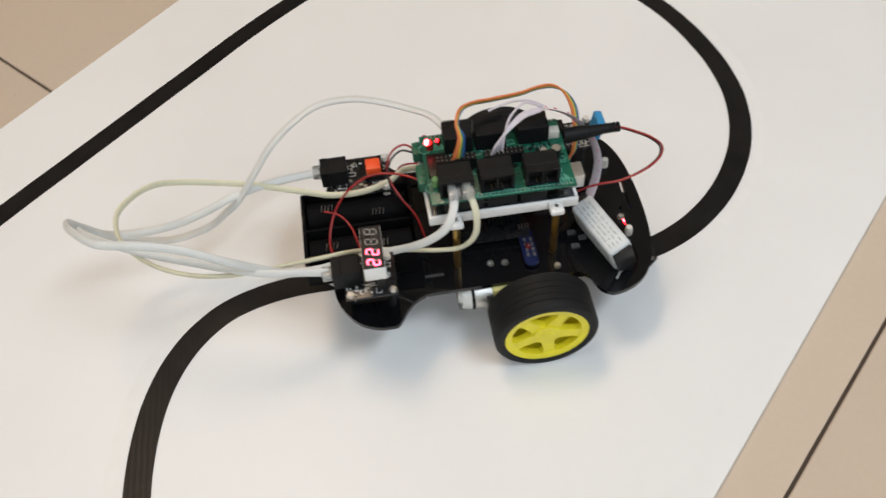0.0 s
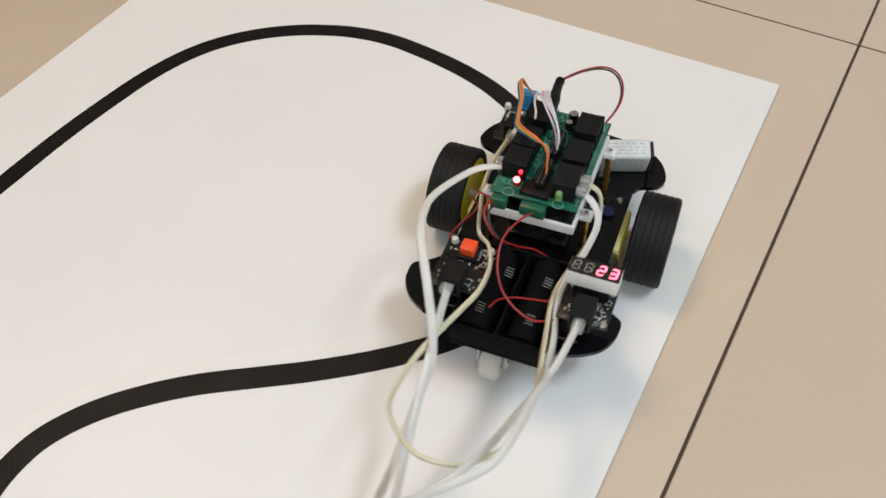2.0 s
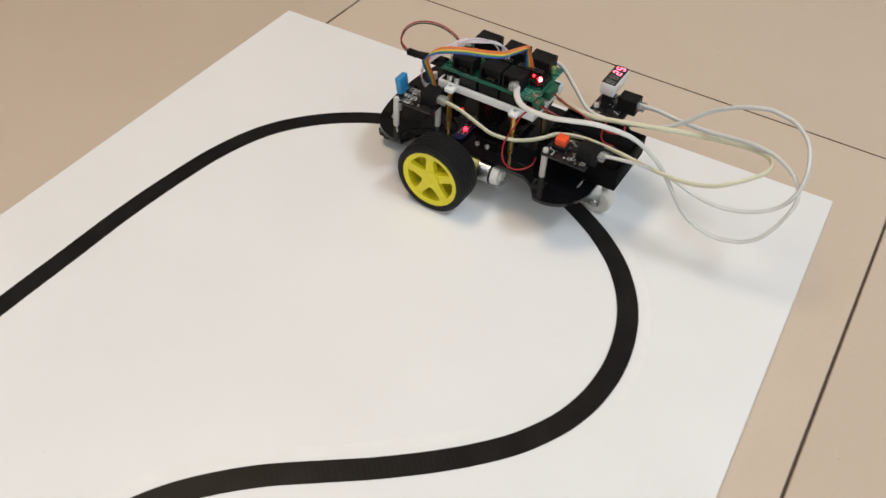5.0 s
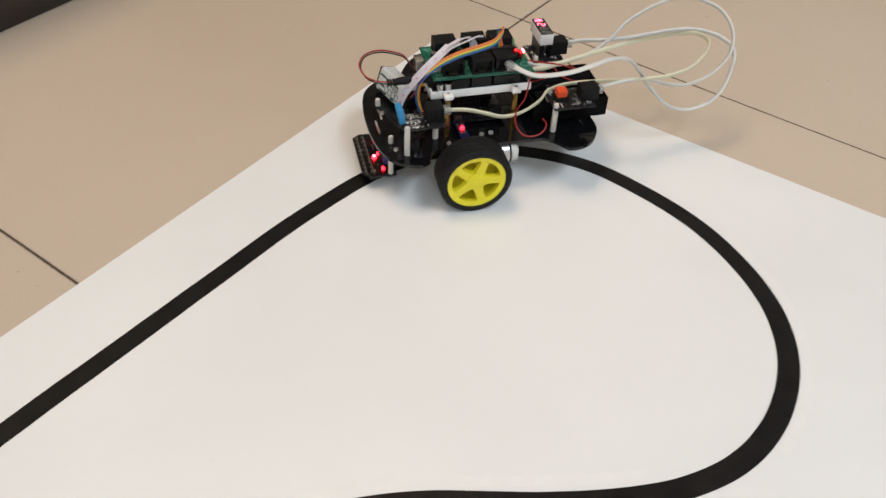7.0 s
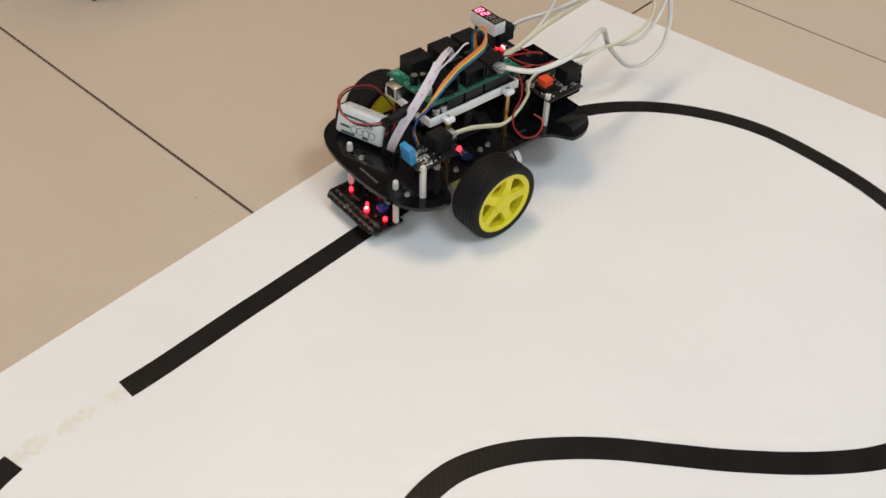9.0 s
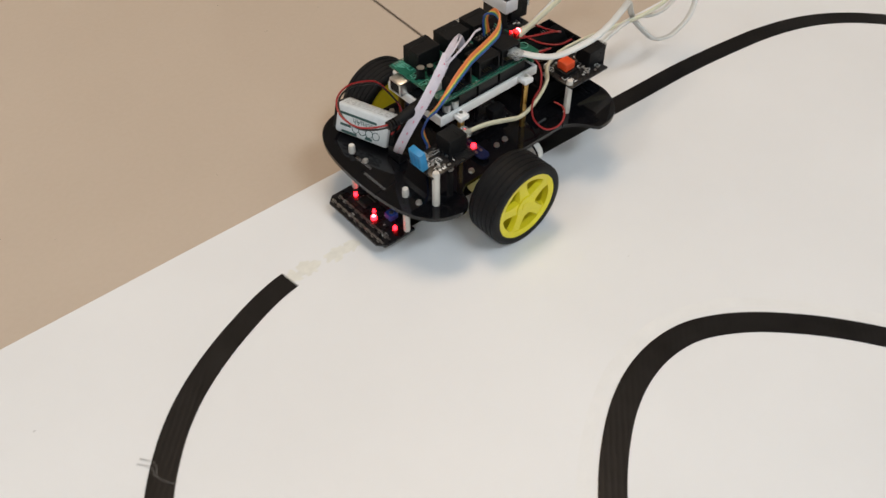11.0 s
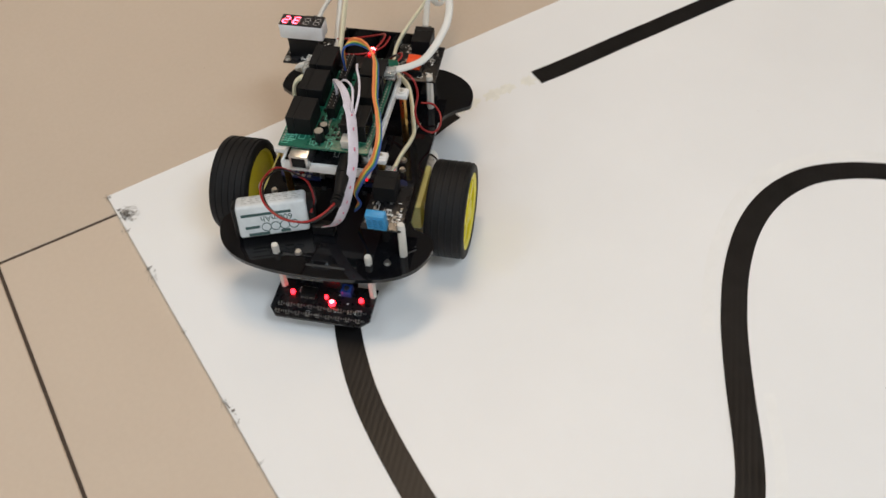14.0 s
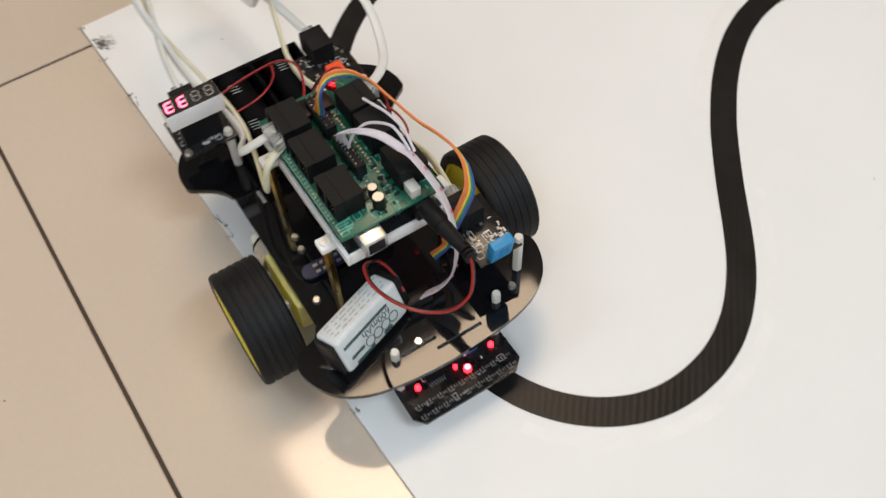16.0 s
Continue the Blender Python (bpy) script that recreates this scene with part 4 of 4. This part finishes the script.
    # modular cables, each with a clear plug at both ends, trailing behind in loops
    def cable(pts, mat, label, ends, r=0.0026):
        c = new("modular_cable")
        c.parent = car
        bm = bmesh.new()
        tube(bm, [mm(*p) for p in pts], r, 0.62, up=(0, 0.25, 1), seg=10, sub=10)
        part("cord", bm, mat, c, label)
        for x, y, z, way in ends:
            d = {"x": (5.5, 3.6, 3.0), "y": (3.6, 5.5, 3.0)}[way]
            part("clear_plug", one(box, *mm(x - d[0], x + d[0]), *mm(y - d[1], y + d[1]), *mm(z - d[2], z + d[2]), 0.0006), CLEAR, c, "clear plastic cable plug")

    cable([(-41, 21, 109), (-50, 38, 109), (-62, 47, 109), (-85, 54, 114), (-103, 54, 118), (-124, 48, 119), (-148, 35, 109), (-166, 25, 90), (-177, 22, 75), (-188, 24, 62), (-203, 26, 48), (-225, 26, 41), (-243, 25, 44), (-252, 24, 49), (-260, 21, 56), (-268, 15, 71), (-272, 5, 88), (-262, -9, 96), (-243, -22, 98), (-223, -30, 95), (-203, -35, 90), (-182, -40, 85), (-160, -45, 82), (-139, -48, 82), (-121, -49.3, 79.5)], CABW, "white flat modular cable", [(-41, 25, 109, "y"), (-123.5, -49.3, 79.3, "x")])
    cable([(-46, -20, 108), (-48, -34, 103), (-55, -41, 94), (-69, -38.5, 81), (-86, -32, 70), (-107, -32, 68), (-130, -37, 69), (-150, -40, 74), (-166, -42, 85), (-181, -45, 99), (-202, -44, 113), (-224, -43, 121), (-237, -41, 121.5), (-250, -36, 121), (-264, -21, 117), (-271, -5, 105), (-269, 5, 88), (-259, 9, 74), (-241, 14, 66), (-221, 18, 64), (-200, 21, 69), (-181, 23, 77), (-160, 26, 81), (-140, 29, 81), (-121, 32, 79.5)], CABW, "white flat modular cable", [(-46, -24.5, 108, "y"), (-123.5, 32, 79.3, "x")])
    cable([(-38, -20, 108), (-35, -35, 100), (-36, -39, 84), (-44, -38, 72), (-57, -35, 68), (-75, -31, 67), (-94, -28, 68), (-111, -29, 71), (-129, -32, 73), (-147, -35, 75), (-165, -38, 77), (-183, -40, 79), (-204, -39, 83), (-224, -33, 89), (-241, -19, 96), (-245, 0, 99), (-237, 15, 98), (-226, 25, 95), (-214, 30, 90), (-195, 31, 85), (-172, 28, 82), (-153, 23, 80), (-135, 18, 78), (-118, 14, 76), (-99, 14, 75.5), (-82, 20, 75), (-73, 29, 73), (-62, 34, 69), (-48, 38, 66), (-32, 42, 68), (-17, 43, 74), (1, 41, 78.5), (22, 38, 78.5)], CABC, "cream flat modular cable", [(-38, -24.5, 108, "y"), (19, 38, 78.5, "x")], 0.0022)


def build_car():
    car = tagged(new("robot_car"), "black two-wheeled line-following robot car with yellow rims and white cables", "robot car")
    wheels = [build_wheel(car, s) for s in (-1, 1)]
    build_chassis(car)
    build_battery_holder(car)
    build_modules(car)
    build_controller(car)
    build_line_sensor(car)
    build_electronics(car)
    build_battery(car)
    build_wires(car)
    return car, wheels


# ------------------------------------------------------------------ floor, board and line
TILT = -0.0290
PITCH = 0.5995


def build_floor():
    bed = tagged(mesh_ob("floor", one(box, -3.2, 3.2, -3.4, 3.0, -0.05, -0.0037), GROUT), "polished beige floor tiles with thin brown joints", "floor", kind="structure")
    half = PITCH / 2 - 0.0011
    bm = bmesh.new()
    box(bm, -half, half, -half, half, -0.012, 0.0, 0.0008, seg=1)
    first = part("tile", bm, TILE, bed, smooth=False)
    turn = Matrix.Rotation(TILT, 4, "Z")
    k = 0
    for i in range(-6, 6):
        for j in range(-6, 6):
            p = turn @ Vector((0.6467 - PITCH * (0.5 + i), 0.1133 - PITCH * (0.5 + j), 0))
            if abs(p.x) > 3.45 or abs(p.y + 0.2) > 3.45:
                continue
            ob = first if k == 0 else new("tile", first.data)
            ob.parent = bed
            ob.matrix_basis = Matrix.Translation((p.x, p.y, -0.003)) @ turn
            k += 1


LOOP = [
    (0.0831, -0.3481), (0.0830, -0.4034), (0.0802, -0.4591), (0.0791, -0.5144), (0.0766, -0.5699), (0.0758, -0.6256),
    (0.0728, -0.6807), (0.0653, -0.7363), (0.0838, -0.7903), (0.1078, -0.8398), (0.1473, -0.8808), (0.1954, -0.9084),
    (0.2484, -0.9268), (0.3037, -0.9330), (0.3593, -0.9355), (0.4147, -0.9256), (0.4576, -0.8841), (0.4619, -0.8255),
    (0.4319, -0.7766), (0.3873, -0.7431), (0.3439, -0.7083), (0.3052, -0.6684), (0.2756, -0.6205), (0.2697, -0.5627),
    (0.3026, -0.5145), (0.3435, -0.4783), (0.3908, -0.4478), (0.4341, -0.4136), (0.4743, -0.3744), (0.5001, -0.3243),
    (0.5037, -0.2676), (0.4900, -0.2134), (0.4569, -0.1671), (0.4117, -0.1344), (0.3614, -0.1104), (0.3064, -0.1005),
    (0.2510, -0.0946), (0.1964, -0.1111), (0.1495, -0.1407), (0.1128, -0.1842), (0.0952, -0.2373), (0.0886, -0.2927),
]


def loop_points(per=14):
    """The closed centre line of the taped course, a uniform cubic spline."""
    n, out = len(LOOP), []
    for i in range(n):
        for k in range(per):
            u = k / per
            w = ((1 - u) ** 3 / 6, (3 * u ** 3 - 6 * u * u + 4) / 6, (-3 * u ** 3 + 3 * u * u + 3 * u + 1) / 6, u ** 3 / 6)
            p = [LOOP[(i + j - 1) % n] for j in range(4)]
            out.append(Vector((sum(a * b[0] for a, b in zip(w, p)), sum(a * b[1] for a, b in zip(w, p)))))
    return out


def ribbon_strip(bm, pts, half, z0, z1):
    rows = []
    for i, p in enumerate(pts):
        t = (pts[min(i + 1, len(pts) - 1)] - pts[max(i - 1, 0)]).normalized()
        n = Vector((-t.y, t.x))
        wob = 0.00025 * noise.noise((p.x * 40, p.y * 40, 0.3))
        l, r = p + n * (half + wob), p - n * (half - wob)
        rows.append([bm.verts.new((q.x, q.y, z)) for q, z in ((l, z0), (l, z1), (r, z1), (r, z0))])
    for a, b in zip(rows, rows[1:]):
        for k in range(3):
            bm.faces.new((a[k], a[k + 1], b[k + 1], b[k]))
    bm.faces.new(rows[0])
    bm.faces.new(rows[-1][::-1])


def blob(bm, x, y, rx, ry, turn, z, seed, n=22, rag=0.35):
    """A flat, ragged patch."""
    rnd = random.Random(seed)
    c, s = math.cos(turn), math.sin(turn)
    top = []
    for k in range(n):
        a = 2 * math.pi * k / n
        r = 1 + rag * (rnd.random() - 0.5) * 2
        u, v = rx * r * math.cos(a), ry * r * math.sin(a)
        top.append(bm.verts.new((x + c * u - s * v, y + s * u + c * v, z)))
    bm.faces.new(top)


def build_board():
    ob = tagged(new("foam_board"), "white foam board sheet lying on the tiles", "board")
    sheet = part("sheet", one(box, 0, 0.6, -1.0, 0.0, -0.00295, 0.0, 0.0004, seg=1), [BOARD, FOAM], ob, smooth=False)
    for f in sheet.data.polygons:
        f.material_index = 0 if f.normal.z > 0.9 else 1
    pts = loop_points()
    n = len(pts)
    g1 = min(range(n), key=lambda i: (pts[i] - Vector((0.0744, -0.661))).length)
    g2 = min(range(n), key=lambda i: (pts[i] - Vector((0.0700, -0.738))).length)
    run = [pts[(g2 + k) % n] for k in range((g1 - g2) % n + 1)]
    part("line_tape", one(ribbon_strip, run, 0.0084, 0.0001, 0.00045), TAPE, ob, "black vinyl tape stuck down as a looping course")
    # glue left where the tape was lifted
    gap = [pts[(g1 + k) % n] for k in range((g2 - g1) % n + 1)]
    bm = bmesh.new()
    for k, (u, w, l) in enumerate(((0.14, 0.006, 0.006), (0.34, 0.005, 0.007), (0.50, 0.0065, 0.010), (0.80, 0.0072, 0.009), (0.93, 0.006, 0.006))):
        p = gap[min(int(u * len(gap)), len(gap) - 1)]
        blob(bm, p.x, p.y, w, l, 0.1, 0.00008 + 0.00002 * k, 40 + k)
    part("glue_patch", bm, GLUE, ob, "yellowish glue residue")
    # pale ghosts of an earlier tape beside the bends
    bm = bmesh.new()
    for lo, hi, off, w in ((0.475, 0.66, 0.0165, 0.0042), (0.70, 0.80, -0.0150, 0.0035), (0.36, 0.46, -0.017, 0.0035)):
        seg = []
        for i in range(int(lo * n), int(hi * n)):
            t = (pts[(i + 1) % n] - pts[i - 1]).normalized()
            seg.append(pts[i % n] + Vector((-t.y, t.x)) * (off + 0.0016 * noise.noise((i * 0.09, 0.5, 0.1))))
        ribbon_strip(bm, seg, w, 0.00002, 0.00006)
    part("ghost_mark", bm, FAINT, ob, "faint outline of removed tape")


def build_dirt():
    rnd = random.Random(5)
    bm = bmesh.new()
    # tuft of lint over the joint at the board's corner: a fan of fine fibres
    for k in range(34):
        a, l = math.radians(rnd.gauss(60, 26)), rnd.uniform(0.003, 0.011)
        x, y = 0.0245 + rnd.gauss(0, 0.0022), -0.9985 + abs(rnd.gauss(0, 0.002))
        p = [(x, y, 0.0006), (x + math.cos(a) * l * 0.5 + rnd.gauss(0, 0.0012), y + math.sin(a) * l * 0.5, 0.0006 + rnd.uniform(0.0005, 0.002)), (x + math.cos(a) * l, y + math.sin(a) * l, 0.0008)]
        tube(bm, p, 0.00013, seg=3, sub=3)
    for k in range(18):
        blob(bm, 0.0260 + rnd.gauss(0, 0.0030), -0.9955 + rnd.gauss(0, 0.0020), rnd.uniform(0.0003, 0.0016), rnd.uniform(0.0003, 0.0012), rnd.uniform(0, 3), 0.0003 + 0.00001 * k, 60 + k, n=9, rag=0.6)
    tagged(mesh_ob("lint_tuft", bm, LINT), "grey tuft of lint on the board's corner", "lint", kind="stuff")
    bm = bmesh.new()
    for x, w in ((0.003, 0.004), (0.041, 0.003), (0.0847, 0.005), (0.093, 0.003), (0.146, 0.002), (0.2119, 0.006), (0.226, 0.003), (0.258, 0.002), (0.34, 0.006), (0.352, 0.005), (0.365, 0.004), (0.43, 0.003)):
        for k in range(7):
            w *= 0.93
            a, q = rnd.uniform(0, 6.28), (x + rnd.gauss(0, w / 2), -1.0 + rnd.gauss(-0.0003, 0.0012))
            tube(bm, [(q[0], q[1], 0.0003), (q[0] + math.cos(a) * w * 0.5, q[1] + math.sin(a) * w * 0.3, 0.0009), (q[0] + math.cos(a) * w, q[1] + math.sin(a) * w * 0.6, 0.0004)], 0.00010, seg=3, sub=3)
            blob(bm, q[0], q[1] + 0.0012, w * rnd.uniform(0.1, 0.35), w * rnd.uniform(0.08, 0.2), rnd.uniform(-0.3, 0.3), 0.00012 + 0.00001 * k, int(x * 9999) + k, n=8, rag=0.6)
    tagged(mesh_ob("edge_grime", bm, LINT), "grey crumbs and lint along the board's edge", "dirt", kind="stuff")
    bm = bmesh.new()
    tube(bm, [(0.131, -0.884, 0.0006), (0.140, -0.879, 0.0011), (0.150, -0.8815, 0.0012), (0.1595, -0.876, 0.0009)], 0.00022, seg=4)
    tube(bm, [(0.133, -0.887, 0.0006), (0.141, -0.882, 0.001), (0.148, -0.883, 0.001)], 0.0002, seg=4)
    tagged(mesh_ob("hair_strand", bm, LINT), "grey strand of lint lying across the tape", "lint")
    bm = bmesh.new()
    for k in range(130):
        x, y = rnd.uniform(-0.5, 1.25), rnd.uniform(-1.4, 0.5)
        inside = -0.005 < x < 0.605 and -1.005 < y < 0.005
        if inside and k % 4:
            continue
        r = rnd.uniform(0.0003, 0.0006) if inside else rnd.uniform(0.0004, 0.0011)
        blob(bm, x, y, r, r * rnd.uniform(0.4, 1), rnd.uniform(0, 3), 0.0001 if inside else -0.0029, k, n=7)
    tagged(mesh_ob("floor_specks", bm, LINT), "tiny dark specks of dirt on floor and board", "dirt", kind="stuff")


# ------------------------------------------------------------------ build
build_room()
build_dark_cabinet()
car, wheels = build_car()
build_board()
build_dirt()
build_floor()

# seconds, x, y, heading of the car
DRIVE = [
    (0.0, 0.4127, -0.4134, 44.8),
    (0.5, 0.4579, -0.3739, 45.1),
    (1.0, 0.4805, -0.3400, 64.2),
    (1.5, 0.4931, -0.3035, 79.9),
    (2.0, 0.4942, -0.2639, 96.8),
    (2.5, 0.4822, -0.2214, 113.1),
    (3.0, 0.4604, -0.1833, 127.4),
    (3.5, 0.4275, -0.1501, 139.9),
    (4.0, 0.3905, -0.1234, 152.2),
    (4.2, 0.3719, -0.1147, 157.4),
    (6.3, 0.1875, -0.1259, 211.2),
    (6.5, 0.1732, -0.1323, 215.5),
    (7.0, 0.1377, -0.1643, 228.9),
    (7.5, 0.1119, -0.2009, 241.3),
    (8.0, 0.0952, -0.2465, 252.2),
    (10.3, 0.0622, -0.5070, 269.6),
    (10.5, 0.0607, -0.5323, 270.8),
    (11.0, 0.0597, -0.5912, 271.7),
    (11.5, 0.0598, -0.6488, 272.5),
    (12.0, 0.0614, -0.7079, 273.8),
    (12.5, 0.0595, -0.7408, 284.1),
    (13.0, 0.0751, -0.7862, 292.5),
    (13.5, 0.0974, -0.8291, 305.3),
    (14.0, 0.1298, -0.8658, 316.2),
    (14.5, 0.1681, -0.8961, 326.7),
    (15.0, 0.2063, -0.9169, 337.9),
    (15.5, 0.2598, -0.9339, 347.0),
    (16.0, 0.3100, -0.9445, 357.1),
]


def motions():
    def glide(t):
        i = max(k for k in range(len(DRIVE) - 1) if DRIVE[k][0] <= t or k == 0)
        n = len(DRIVE)
        a, b = DRIVE[i], DRIVE[i + 1]
        def slope(k, j):
            lo, hi = DRIVE[max(k - 1, 0)], DRIVE[min(k + 1, n - 1)]
            return (hi[j] - lo[j]) / (hi[0] - lo[0])
        h = b[0] - a[0]
        u = (t - a[0]) / h
        return [(2 * u ** 3 - 3 * u * u + 1) * a[j] + (u ** 3 - 2 * u * u + u) * h * slope(i, j) + (3 * u * u - 2 * u ** 3) * b[j] + (u ** 3 - u * u) * h * slope(i + 1, j) for j in (1, 2, 3)]

    times = [k / 5 for k in range(81)]
    walk(car, [(t, pose(*glide(t)[:2], 0, 0, 0, glide(t)[2])) for t in sorted({*times, *(d[0] for d in DRIVE)})])
    for w, side in zip(wheels, (-1, 1)):
        turn, rows, last = START_TURN[side], [], None
        for k in range(161):
            x, y, h = glide(k / 10)
            p = (x - math.sin(radians(h)) * side * 0.0725, y + math.cos(radians(h)) * side * 0.0725)
            if last:
                d = (p[0] - last[0]) * math.cos(radians(h)) + (p[1] - last[1]) * math.sin(radians(h))
                turn += math.degrees(d / 0.0325)
            last = p
            rows.append((k / 10, pose(*w.location, 0, turn, 0)))
        walk(w, rows)


    # the display counts on by one every 1.3 s
    changes = [(1.8 + 1.3 * n, 23 + n) for n in range(11)]
    for ob, k, home, z in segment_bars:
        def rest(number, k=k, home=home, z=z):
            ux, uy, up = SEGMENTS[segment_for(home, number // 10 if k == 2 else number % 10)]
            return (-0.0977 + ux / 1000, -0.039 - 0.0074 * k + (uy - 0.12 * ux) / 1000, z), 90.0 * up
        rows = [(0.0, pose(*rest(22)[0], 0, 0, rest(22)[1]))]
        for t, number in changes:
            (p, a), (q, b) = rest(number - 1), rest(number)
            if (p, a) != (q, b):
                mid = [(u + v) / 2 for u, v in zip(p, q)]
                rows += [(t - 1 / 30, pose(*p, 0, 0, a)), (t, pose(*mid, 0, 0, (a + b) / 2)), (t + 1 / 30, pose(*q, 0, 0, b))]
        rows.append((16.0, pose(*rest(33)[0], 0, 0, rest(33)[1])))
        walk(ob, rows)


START_TURN = {-1: 28.0, 1: 13.0}
motions()
